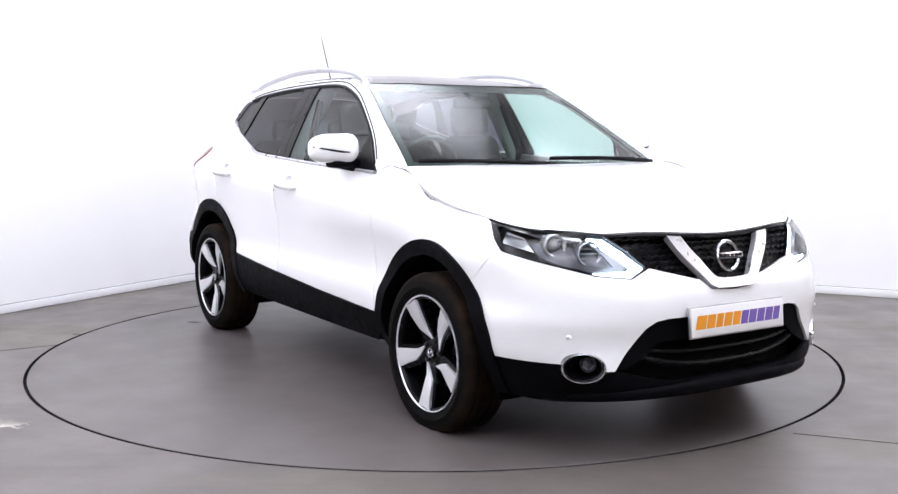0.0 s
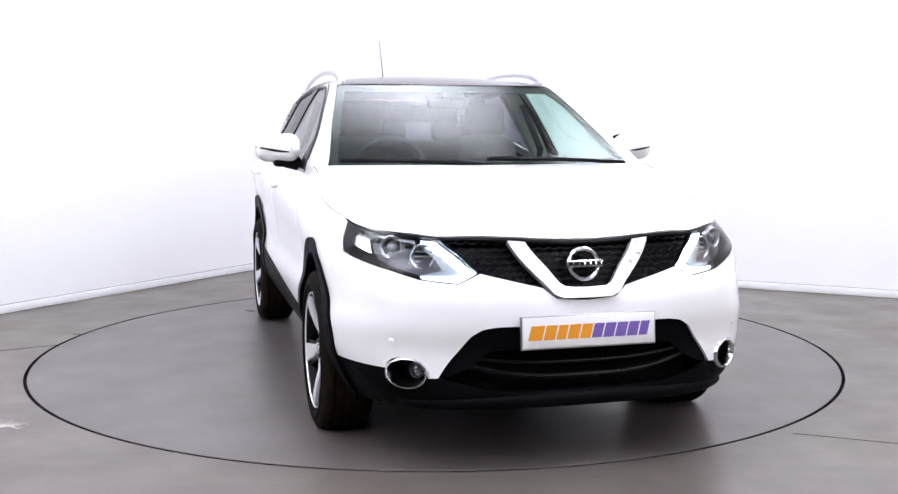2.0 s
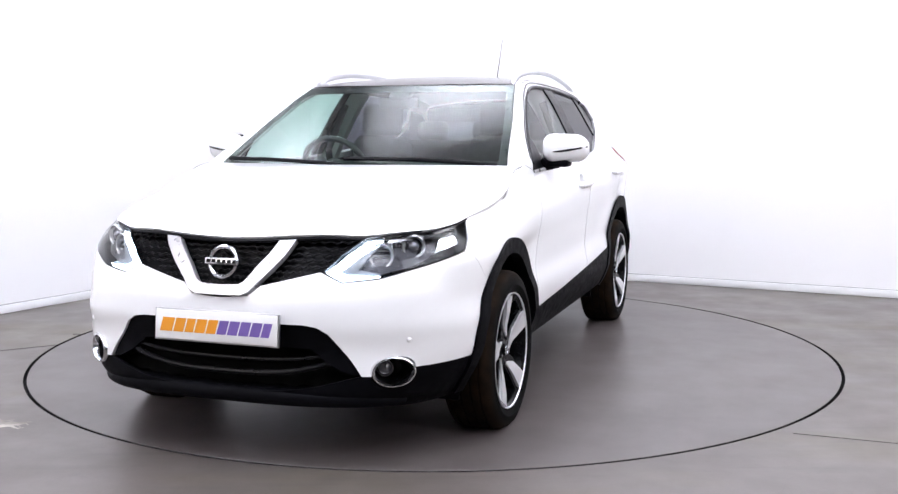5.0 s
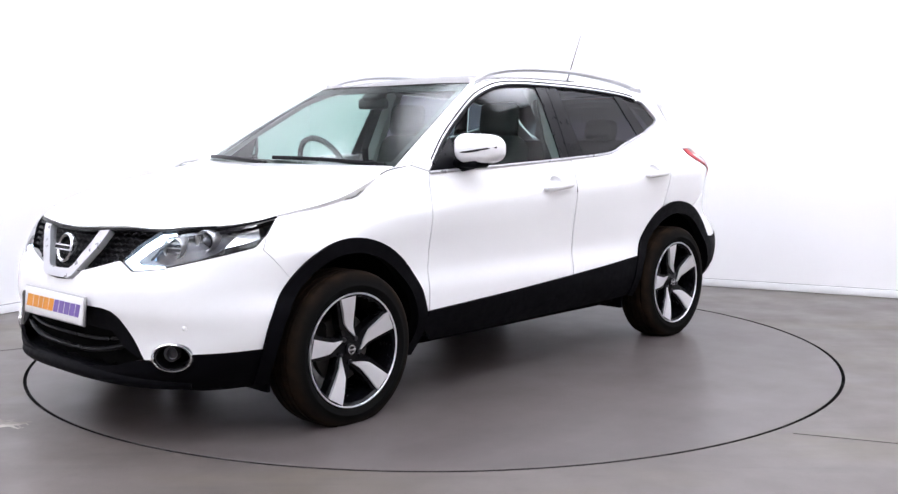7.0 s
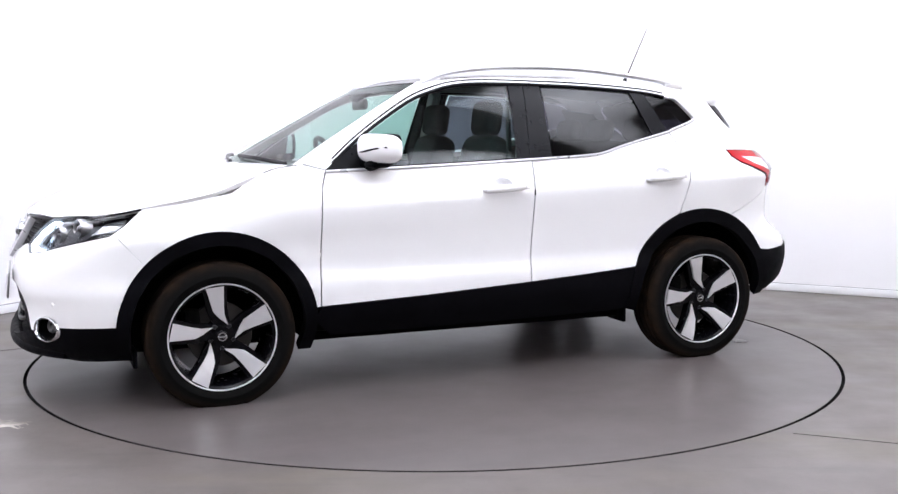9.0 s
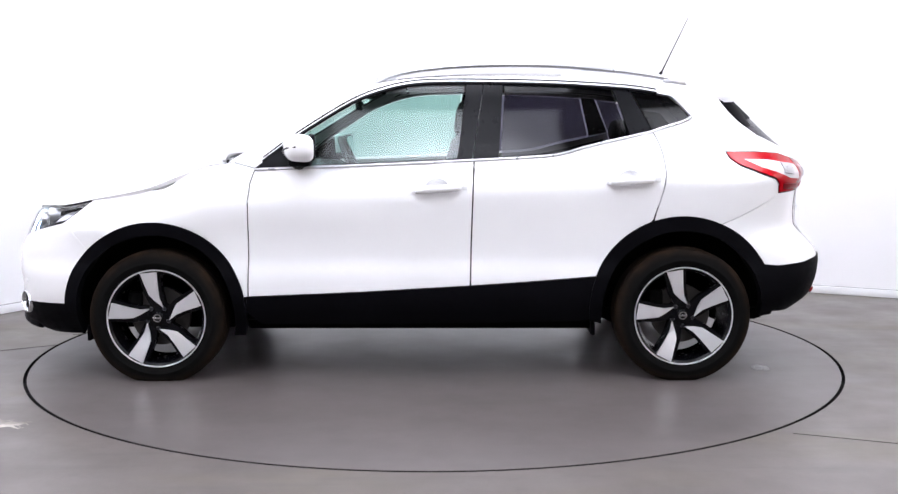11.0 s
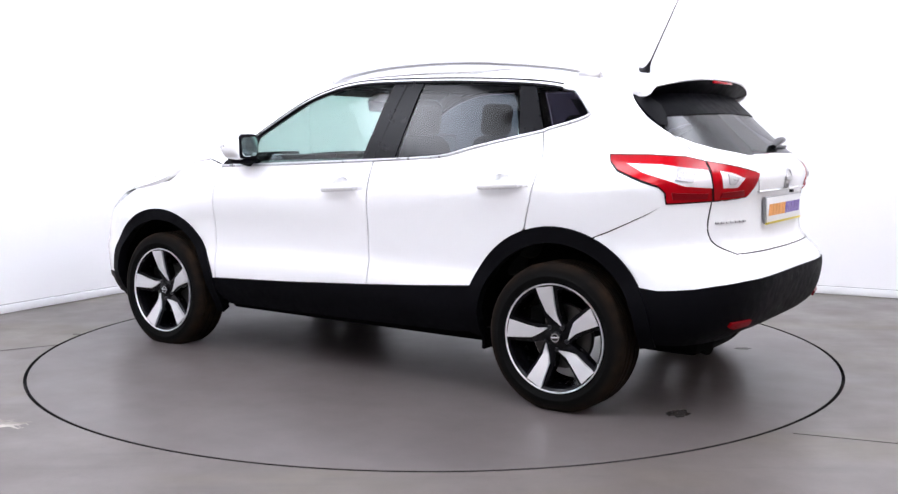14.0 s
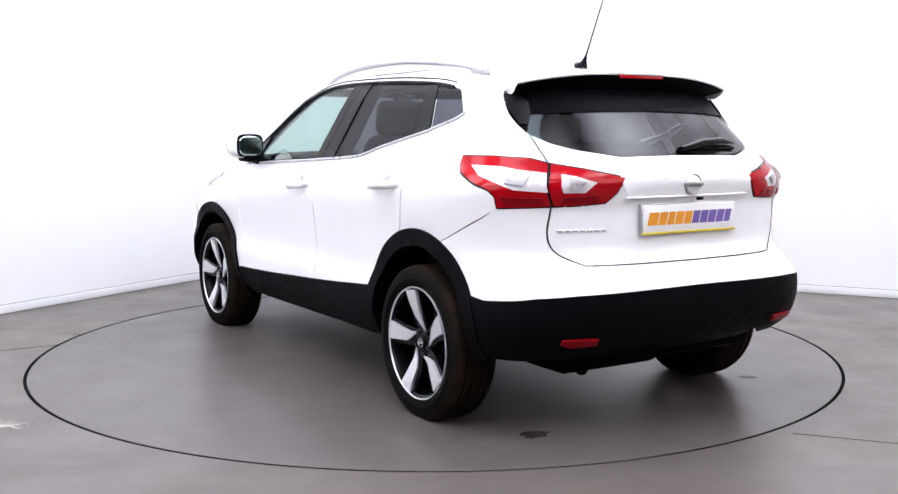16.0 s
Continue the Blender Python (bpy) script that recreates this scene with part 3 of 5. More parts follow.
GATE_EDGE = gentle([(0.72, 0.49), (0.735, 0.550), (0.765, 0.604), (0.80, 0.634), (0.85, 0.645), (0.966, 0.632), (1.122, 0.616), (1.23, 0.600), (1.31, 0.611), (1.40, 0.594), (1.44, 0.570)])


def tail_seam(z):
    return (end_x(GATE_EDGE(z), z, True), z)


def gate_edge(z0, z1, inset):
    """The tailgate's outer edge as rear-wrap points."""
    return [("y", GATE_EDGE(z) - inset, z) for z in np.linspace(z0, z1, max(2, int(abs(z1 - z0) / 0.02)))]


def build_quarter(s):
    """A-pillar, cant rail, C-pillar and rear quarter in one pressing."""
    front = []
    for z in np.linspace(1.10, 1.495, 14):
        y = SCREEN_Y(z)
        front.append((SCREEN_X(z) - 0.22 * y * y - 0.012, z))
    roofline = [(x, ROOF_EDGE(x)) for x in np.linspace(0.20, -1.50, 30)]
    rear = [tail_seam(z) for z in np.linspace(1.435, 0.966, 26)]
    low = [(-1.81, 0.946), (-1.74, 0.903), (-1.66, 0.862), (-1.58, 0.824), (-1.50, 0.791)]
    loop = [(0.82, 1.07)] + [(0.93, 1.10)] + front + roofline + rear + low + arch_part(ARCH_R, -1.50, 0.791, -1.165, 0.815)[1:] + soft_line(SEAM_C, 4)[::-1][1:] + soft_line(TIP, 5)[1:] + soft_line(WINDOW_TOP, 4)[1:-1]
    return side_sheet("side_frame", loop, s, M_PAINT, car, gap=0.002)


def strip(name, rows, material, parent, label=""):
    """A sheet through rows of equally many points."""
    bm = bmesh.new()
    grid = [[bm.verts.new(p) for p in row] for row in rows]
    for a, b in zip(grid, grid[1:]):
        for i in range(len(a) - 1):
            bm.faces.new((a[i], a[i + 1], b[i + 1], b[i]))
    return finish(name, bm, material, parent, label, angle=60)


def build_pillar(s):
    rows = []
    for z in np.linspace(1.085, 1.498, 16):
        y = SCREEN_Y(z)
        x = SCREEN_X(z) - 0.22 * y * y
        a = Vector((x - 0.012, s * (side_y(x - 0.012, z) - 0.001), z))
        yi = y - 0.012
        b = Vector((SCREEN_X(z) - 0.22 * yi * yi - 0.004, s * yi, z))
        m = a.lerp(b, 0.5) + Vector((0.013, s * 0.006, 0.008))
        rows.append([a, a.lerp(m, 0.5) + Vector((0.004, s * 0.004, 0.003)), m, m.lerp(b, 0.5) + Vector((0.004, 0, 0.003)), b])
    return strip("windscreen_pillar", rows, M_PAINT, car)


def trim_line(name, path, s, radius, material, parent, off=0.004, squash=1.0, label="", sides=8):
    bm = bmesh.new()
    add_tube(bm, [side_at(s)(x, z) + Vector((0, s * off, 0)) for x, z in path], radius, sides, squash)
    return finish(name, bm, material, parent, label)


def side_glass(s, front_door, rear_door, frame_part):
    top = soft_line(WINDOW_TOP, 4)
    belt = soft_line(BELT, 4)

    def cut(line, lo, hi):
        return [p for p in line if lo < p[0] < hi]

    def on_line(line, x):
        pts = sorted(line)
        return (x, float(np.interp(x, [p[0] for p in pts], [p[1] for p in pts])))

    def area(lo, hi, lo_top=None, hi_top=None):
        lt, ht = lo if lo_top is None else lo_top, hi if hi_top is None else hi_top
        t = [on_line(top, ht)] + sorted(cut(top, lt, ht), reverse=True) + [on_line(top, lt)]
        b = [on_line(belt, lo)] + sorted(cut(belt, lo, hi)) + [on_line(belt, hi)]
        return t + b

    pane = area(-0.205, 0.815, -0.235, 0.80)
    side_sheet("window_pane", shrink(pane, 0.010), s, G_SIDE, front_door, "lightly green-tinted clear door glass", off=-0.006, depth=0.004)
    side_sheet("pillar_cover", area(-0.262, -0.185, -0.325, -0.235), s, M_TRIM, front_door, "gloss black pillar cover", off=-0.001, depth=0.008, gap=0.002)
    side_sheet("pillar_cover", area(-0.395, -0.262, -0.425, -0.325), s, M_TRIM, rear_door, "gloss black pillar cover", off=-0.001, depth=0.008, gap=0.002)
    pane = area(-1.06, -0.395, -0.985, -0.425)
    side_sheet("window_pane", shrink(pane, 0.008), s, G_DARK, rear_door, "dark privacy door glass", off=-0.006, depth=0.004)
    side_sheet("pillar_cover", area(-1.175, -1.06, -1.075, -0.985), s, M_TRIM, rear_door, "gloss black pillar cover", off=-0.001, depth=0.008, gap=0.002)
    tip = soft_line(TIP, 5)
    quarter = [on_line(top, -1.075)] + sorted(cut(top, -1.245, -1.075), reverse=True) + tip[::-1]
    side_sheet("window_pane", shrink(quarter, 0.008), s, G_DARK, frame_part, "dark fixed quarter glass", off=-0.006, depth=0.004)
    # corner black panel that carries the mirror
    corner = [(0.822, 1.066), (0.66, 1.078), (0.60, 1.082), (0.60, 1.225), (0.74, 1.132)]
    side_sheet("mirror_corner", corner, s, M_TRIM, front_door, "gloss black corner panel", off=0.004, depth=0.01)
    # rubber seals and bright waist strip
    seal = cut(top, -1.23, 0.80)
    trim_line("window_seal", sorted(seal), s, 0.009, M_TRIM, frame_part, -0.001)
    chrome = [(x, z - 0.006) for x, z in belt] + [(x - 0.008, z) for x, z in tip[1:]]
    trim_line("waist_strip", chrome, s, 0.0075, M_BRIGHT, frame_part, 0.002, label="thin bright chrome waist strip")
    bright = sorted([(x, z + 0.022) for x, z in cut(top, -1.22, 0.79)])
    trim_line("window_moulding", bright, s, 0.004, M_TRIM, frame_part, 0.0)


HANDLES = {"front": (0.023, 0.963, -0.06), "rear": (-0.935, 1.003, -0.06)}


def cup_ring(which, grow):
    """The scoop behind a handle, as an (x, z) loop."""
    x0, z0, slope = HANDLES[which]
    return [(x0 - 0.108 + 0.060 * grow * math.cos(a), z0 + 0.012 + (0.048 if math.sin(a) > 0 else 0.022) * grow * math.sin(a)) for a in np.linspace(0, 2 * math.pi, 25)[:-1]]


def build_handle(s, door, which):
    x0, z0, slope = HANDLES[which]

    def p(dx, dz, off):
        return side_at(s)(x0 + dx, z0 + dz + slope * dx) + Vector((0, s * off, 0))

    bm = bmesh.new()
    add_tube(bm, [p(0.0, 0, 0.002), p(-0.010, 0, 0.022), p(-0.05, 0.001, 0.034), p(-0.11, 0.001, 0.038), p(-0.17, 0.001, 0.034), p(-0.210, 0, 0.022), p(-0.22, 0, 0.002)], [0.010, 0.015, 0.0165, 0.0165, 0.0165, 0.015, 0.010], 12, 1.15)
    finish("door_handle", bm, M_PAINT, door)
    bm = bmesh.new()
    rows = []
    for grow, sink in ((1.03, -0.0005), (0.97, 0.004), (0.90, 0.016), (0.72, 0.030), (0.40, 0.036), (0.05, 0.037)):
        rows.append([bm.verts.new(side_at(s)(x, z) + Vector((0, -s * sink, 0))) for x, z in cup_ring(which, grow)])
    for a, b in zip(rows, rows[1:]):
        for k in range(len(a)):
            n = (k + 1) % len(a)
            bm.faces.new((a[k], a[n], b[n], b[k]))
    bm.faces.new(rows[-1])
    finish("handle_cup", bm, M_PAINT, door, angle=60)
    bm = bmesh.new()
    add_box(bm, (0.030, 0.004, 0.026), side_at(s)(x0 - 0.245, z0 + 0.014) + Vector((0, s * 0.004, 0)), None, 0.0015)
    finish("lock_cover", bm, M_PAINT, door)


def rounded_plate(bm, width, height, depth, at, n=4.0, steps=40):
    """A flat plate with softly rounded corners, facing along x."""
    rings = []
    for x, k in ((-depth / 2, 0.94), (-depth / 4, 1.0), (depth / 2, 1.0)):
        ring = []
        for i in range(steps):
            a = 2 * math.pi * i / steps
            c, d = math.cos(a), math.sin(a)
            y = math.copysign(abs(c) ** (2 / n), c) * width / 2 * k
            z = math.copysign(abs(d) ** (2 / n), d) * height / 2 * k
            ring.append(bm.verts.new((at[0] + x, at[1] + y, at[2] + z * (1.0 + 0.5 * z))))
        rings.append(ring)
    for a, b in zip(rings, rings[1:]):
        for i in range(steps):
            j = (i + 1) % steps
            bm.faces.new((a[i], a[j], b[j], b[i]))
    bm.faces.new(rings[0])
    bm.faces.new(rings[-1])


def build_mirror(s):
    """Door mirror: white cap, black foot, glass, side repeater."""
    bm = bmesh.new()
    add_box(bm, (0.150, 0.208, 0.138), (0, 0, 0), None, 0.052, 5)
    for v in bm.verts:
        v.co.x += -0.10 * max(0.0, v.co.y * s) ** 1.2 * 1.5
        v.co.z += 0.02 * (v.co.x / 0.08) * 0.3
        if v.co.x < -0.065:
            v.co.x = -0.065 + (v.co.x + 0.065) * 0.4
        v.co.z *= 1 - 0.25 * max(0, v.co.y * s / 0.1) ** 2 * 0.6
        v.co.x -= 0.20 * v.co.y * s
    bmesh.ops.translate(bm, vec=(0.588, s * 0.945, 1.172), verts=bm.verts)
    cap = finish("mirror_cap", bm, M_PAINT, car, angle=60)
    bm = bmesh.new()
    add_box(bm, (0.105, 0.125, 0.040), (0.585, s * 0.905, 1.101), None, 0.018, 3)
    add_tube(bm, [(0.60, s * 0.80, 1.085), (0.60, s * 0.86, 1.088), (0.59, s * 0.91, 1.098)], [0.036, 0.032, 0.030], 12, 0.75)
    add_tube(bm, [(0.60, s * 0.79, 1.09), (0.63, s * 0.845, 1.098), (0.64, s * 0.86, 1.12)], [0.04, 0.03, 0.02], 10, 0.7)
    finish("mirror_foot", bm, M_CLAD, cap, "black plastic mirror foot")
    bm = bmesh.new()
    rounded_plate(bm, 0.144, 0.108, 0.006, (0.511, s * 0.930, 1.172))
    for v in bm.verts:
        v.co.x -= 0.20 * (v.co.y * s - 0.945)
    finish("mirror_glass", bm, M_MIRROR, cap, "silvered mirror glass", smooth=False)
    bm = bmesh.new()
    rounded_plate(bm, 0.172, 0.132, 0.018, (0.5205, s * 0.930, 1.172))
    for v in bm.verts:
        v.co.x -= 0.20 * (v.co.y * s - 0.945)
    finish("mirror_rim", bm, M_CLAD, cap, "black mirror rim")
    bm = bmesh.new()
    add_tube(bm, [(0.671, s * 0.90, 1.155), (0.664, s * 0.935, 1.157), (0.651, s * 0.985, 1.165), (0.630, s * 1.022, 1.172), (0.585, s * 1.047, 1.178)], [0.003, 0.006, 0.007, 0.007, 0.006], 8, 0.8)
    finish("side_repeater", bm, M_TRIM, cap, "dark side repeater strip")
    return cap


for s, _ in SIDES:
    fd, rd = build_door_front(s), build_door_rear(s)
    build_fender(s)
    quarter = build_quarter(s)
    build_pillar(s)
    side_glass(s, fd, rd, quarter)
    build_handle(s, fd, "front")
    build_handle(s, rd, "rear")
    build_mirror(s)
    # door step-in groove, sill and arch mouldings
    low = [(0.862, 0.428), (0.30, 0.452), (-0.252, 0.484), (-0.55, 0.504), (-0.885, 0.530)]
    sill = low + [(-0.92, 0.40), (-0.90, 0.31), (-0.75, 0.297), (-0.20, 0.288), (0.50, 0.282), (0.80, 0.282), (0.885, 0.36)]
    side_sheet("sill_cladding", sill, s, M_CLAD, car, "black plastic sill cladding", off=0.006, depth=0.03)
    a = ARCH_F
    ring = arc(a[0], a[1], a[2] + 0.003, -14, 196, 44) + arc(a[0], a[1] - 0.004, 0.396, 198, -16, 44)
    side_sheet("wheel_arch_trim", ring, s, M_CLAD, car, "black plastic wheel arch trim", off=0.012, depth=0.05, step=0.03)
    a = ARCH_R
    ring = arc(a[0], a[1], a[2] + 0.003, -8, 184, 44) + arc(a[0], a[1] - 0.012, 0.402, 184, -10, 44)
    side_sheet("wheel_arch_trim", ring, s, M_CLAD, car, "black plastic wheel arch trim", off=0.012, depth=0.05, step=0.03)

# ---- top: bonnet, windscreen, roof ----
for s, _ in SIDES:
    rows = []
    for x, z in soft_line([(1.652, 0.918), (1.50, 0.940), (1.347, 0.960), (1.262, 0.975), (1.18, 1.03), (1.07, 1.078), (0.985, 1.092), (0.93, 1.10)], 3):
        a = side_at(s)(x, z)
        yb = 0.75 if x > 1.0 else 0.72
        b = bonnet_at(x, s * yb) + Vector((0, 0, -0.012))
        rows.append([a + Vector((0, -s * 0.002, -0.002)), a.lerp(b, 0.3) + Vector((0, 0, 0.002)), a.lerp(b, 0.6), b])
    strip("wing_ledge", rows, M_PAINT, car)
    # black tube paints the shade of the shut line beside the bonnet
    bm = bmesh.new()
    add_tube(bm, [r[0] + Vector((0, -s * 0.005, 0.0005)) for r in rows], [0.0028 + 0.0014 * ease(r[0].x, 1.1, 1.4) for r in rows], 6)
    finish("bonnet_gap_shade", bm, M_TRIM, car, "black tube painting the shaded bonnet shut line")
edge_front = [(2.118, 0.0), (2.112, 0.15), (2.09, 0.30), (2.045, 0.44), (1.975, 0.57), (1.86, 0.70), (1.75, 0.765), (1.66, 0.792)]
edge_side = [(1.50, 0.826), (1.347, 0.842), (1.262, 0.845), (1.18, 0.838), (1.07, 0.815), (0.99, 0.775)]
edge_back = [(1.03, 0.60), (1.075, 0.40), (1.10, 0.2), (1.108, 0.0)]
half = soft_line([(a, b) for a, b in edge_front + edge_side + edge_back], 3)
loop = half + [(a, -b) for a, b in half[::-1] if abs(b) > 1e-6]
bonnet = sheet("bonnet", loop, bonnet_at, M_PAINT, car, step=0.045, depth=0.02)
# black tube paints the dark gap under the front edge
bm = bmesh.new()
path = soft_line([(a, b) for a, b in edge_front], 3)
path = [(a, -b) for a, b in path[::-1][:-1]] + path
add_tube(bm, [bonnet_at(a, b) + Vector((-0.006, 0, -0.015 + 0.009 * ease(abs(b), 0.6, 0.79))) for a, b in path], [0.009 - 0.004 * ease(abs(b), 0.5, 0.79) for a, b in path], 6)
finish("lip_gap_shade", bm, M_TRIM, bonnet, "black tube painting the shade under the bonnet lip")


def screen_loop(inset, z0, z1):
    zs = np.linspace(z0, z1, 16)
    right = [(SCREEN_Y(z) - inset, z) for z in zs]
    return right + [(-y, z) for y, z in right[::-1]]


screen = sheet("windscreen", screen_loop(0.016, 1.088, 1.497), screen_at, G_SCREEN, car, "clear greenish windscreen", step=0.05, off=0.0, depth=0.004)
band = screen_loop(0.014, 1.084, 1.499)
hole = shrink([(y, z) for y, z in screen_loop(0.014, 1.084, 1.499)], 0.034)
sheet("windscreen_border", band, screen_at, M_TRIM, screen, "black printed windscreen border", off=-0.006, depth=0.003, holes=[hole], step=0.03)
cowl = [[Vector((screen_at(y, 1.087).x + 0.10 - dx, y, 1.079 + dz)) for y in np.linspace(-0.74, 0.74, 25)] for dx, dz in ((0.0, -0.012), (0.04, -0.006), (0.09, 0.0), (0.115, 0.012))]
strip("scuttle_panel", cowl, M_CLAD, car, "black plastic scuttle panel")


def roof_loop(x0, x1, inset):
    xs = np.linspace(x0, x1, 20)
    half = [(x, side_y(x, ROOF_EDGE(x)) - inset) for x in xs]
    return half + [(x, -y) for x, y in half[::-1]]


sheet("roof", roof_loop(-0.74, -1.50, 0.001), roof_at, M_PAINT, car, step=0.05, depth=0.01)
M_ROOFGLASS = simple("dark_roof_glass", (0.010, 0.009, 0.009), 0.12, spread=0.1, Specular_IOR_Level=0.3)
xs = np.linspace(0.20, -0.735, 24)
half = [(x, side_y(x, ROOF_EDGE(x)) - 0.05) for x in xs]
nose = [(0.335 - 0.22 * y * y, y) for y in np.linspace(0.0, 0.575, 10)]
loop = nose + half[1:] + [(x, -y) for x, y in half[::-1][:-1]] + [(x, -y) for x, y in nose[::-1][:-1]]
sheet("panoramic_roof", loop, roof_at, M_ROOFGLASS, car, "large black glass roof panel", step=0.05, off=0.002, depth=0.01)
for s, _ in SIDES:
    xs = np.linspace(0.225, -0.74, 24)
    rows = [[roof_at(x, s * (side_y(x, ROOF_EDGE(x)) - d)) for d in (0.001, 0.02, 0.035, 0.054)] for x in xs]
    strip("roof_channel", rows, M_PAINT, car)
    bm = bmesh.new()
    add_tube(bm, [(x, s * y, z) for x, y, z in soft_line([(0.245, 0.572, 1.492), (0.12, 0.568, 1.545), (-0.08, 0.565, 1.578), (-0.35, 0.562, 1.594), (-0.70, 0.560, 1.591), (-1.10, 0.552, 1.556), (-1.30, 0.545, 1.524), (-1.40, 0.54, 1.490)], 5)], 0.0115, 10, 1.15)
    rail = finish("roof_rail", bm, M_SATIN, car, "satin aluminium roof rail")
    for x in (0.20, -1.30):
        bm = bmesh.new()
        add_box(bm, (0.12, 0.024, 0.04), (x - 0.02, s * 0.558, ROOF_EDGE(x) + 0.004), None, 0.008)
        finish("rail_foot", bm, M_SATIN, rail)

# ---- front end ----
FOG_Y, FOG_Z = 0.652, 0.371
fog_u = front_u(FOG_Y, FOG_Z)
lamp_low = [("y", 0.388, 0.735), ("y", 0.47, 0.698), ("y", 0.60, 0.712), ("y", 0.70, 0.742), ("x", 1.79, 0.794), ("x", 1.735, 0.835)]
top = on_front([("y", 0.0, 0.634), ("y", 0.118, 0.643), ("y", 0.165, 0.681)] + lamp_low)
seam = [(front_ux(x, z), z) for x, z in [(1.735 + 0.03 * k / 5, 0.835 - 0.05 * k / 5) for k in range(1, 6)] + [(1.765 - 0.11 * k / 8, 0.785 - 0.123 * k / 8) for k in range(1, 9)]]
arch_pts = [(front_ux(x, z), z) for x, z in arch_part(ARCH_F, 1.655, 0.662, 1.778, 0.392, 8)]
fog_over = [(fog_u + 0.086 * math.cos(radians(a)), FOG_Z + 0.058 * math.sin(radians(a))) for a in range(14, 206, 12)]
fog_under = [(fog_u + 0.086 * math.cos(radians(a)), FOG_Z + 0.058 * math.sin(radians(a))) for a in range(206, 375, 12)]
bottom = fog_over + on_front([("y", 0.548, 0.358), ("y", 0.478, 0.455), ("y", 0.432, 0.514), ("y", 0.392, 0.538), ("y", 0.34, 0.546), ("y", 0.0, 0.548)])
bumper = sheet("front_bumper", both(top + seam + arch_pts + bottom), front_at, M_PAINT, car, step=0.035, depth=0.03)

lip = on_front([("y", 0.0, 0.292), ("y", 0.12, 0.293), ("y", 0.25, 0.299), ("y", 0.33, 0.308), ("y", 0.40, 0.321), ("y", 0.46, 0.336), ("y", 0.50, 0.347), ("y", 0.548, 0.358)])
lip += fog_under + [(front_ux(1.778, 0.392), 0.392), (front_ux(1.72, 0.225), 0.225)] + on_front([("y", 0.66, 0.212), ("y", 0.45, 0.225), ("y", 0.0, 0.246)])
sheet("bumper_skirt", both(lip), front_at, M_CLAD, bumper, "black plastic lower bumper skirt", step=0.02, off=-0.002, depth=0.015)
# lower intake: dark recess, surround and cross bars
mouth = on_front([("y", 0.0, 0.575), ("y", 0.40, 0.57), ("y", 0.53, 0.52), ("y", 0.66, 0.42), ("y", 0.68, 0.27), ("y", 0.40, 0.250), ("y", 0.0, 0.250)])
sheet("intake_back", both(mouth), front_at, M_LINER, bumper, "black intake recess", off=-0.075, depth=0.0, step=0.05)
surround = on_front([("y", 0.0, 0.552), ("y", 0.36, 0.549), ("y", 0.40, 0.54), ("y", 0.44, 0.515), ("y", 0.485, 0.457), ("y", 0.555, 0.362), ("y", 0.51, 0.362), ("y", 0.43, 0.40), ("y", 0.36, 0.452), ("y", 0.0, 0.462)])
sheet("intake_surround", both(surround), front_at, M_CLAD, bumper, "black plastic intake surround", off=-0.012, depth=0.06, step=0.04)


def wrap_bar(name, pts, radius, off, material, parent, at=None, squash=1.0, label=""):
    at = at or front_at
    bm = bmesh.new()
    path = []
    for u, z in pts:
        p = at(u, z)
        path.append(p + Vector((p.x, p.y, 0)).normalized() * off)
    add_tube(bm, path, radius, 8, squash)
    return finish(name, bm, material, parent, label)


bm = bmesh.new()
chin = []
for y in np.linspace(-0.66, 0.66, 45):
    z = 0.272 - 0.022 * (abs(y) / 0.66) ** 3
    p = front_at(front_u(y, z), z)
    chin.append(p + Vector((-0.014, 0, 0)))
add_tube(bm, chin, [0.020 + 0.012 * (1 - (2 * i / 44 - 1) ** 4) for i in range(45)], 12, 1.0)
finish("chin_spoiler", bm, M_CLAD, bumper, "rounded black chin under the intake")
rows = [[front_at(front_u(y, 0.30), 0.30) + Vector((dx, 0, dz)) for y in np.linspace(-0.58, 0.58, 25)] for dx, dz in ((-0.012, -0.012), (-0.06, -0.006), (-0.13, 0.004))]
strip("intake_floor", rows, M_CLAD, bumper, "black ledge behind the chin")
for mid_z, out_y, out_z, r in ((0.352, 0.44, 0.408, 0.011), (0.402, 0.43, 0.43, 0.007)):
    ys = np.linspace(-out_y, out_y, 25)
    wrap_bar("intake_slat", [(front_u(y, mid_z), mid_z + (out_z - mid_z) * (abs(y) / out_y) ** 3) for y in ys], r, -0.03, M_TRIM, bumper)
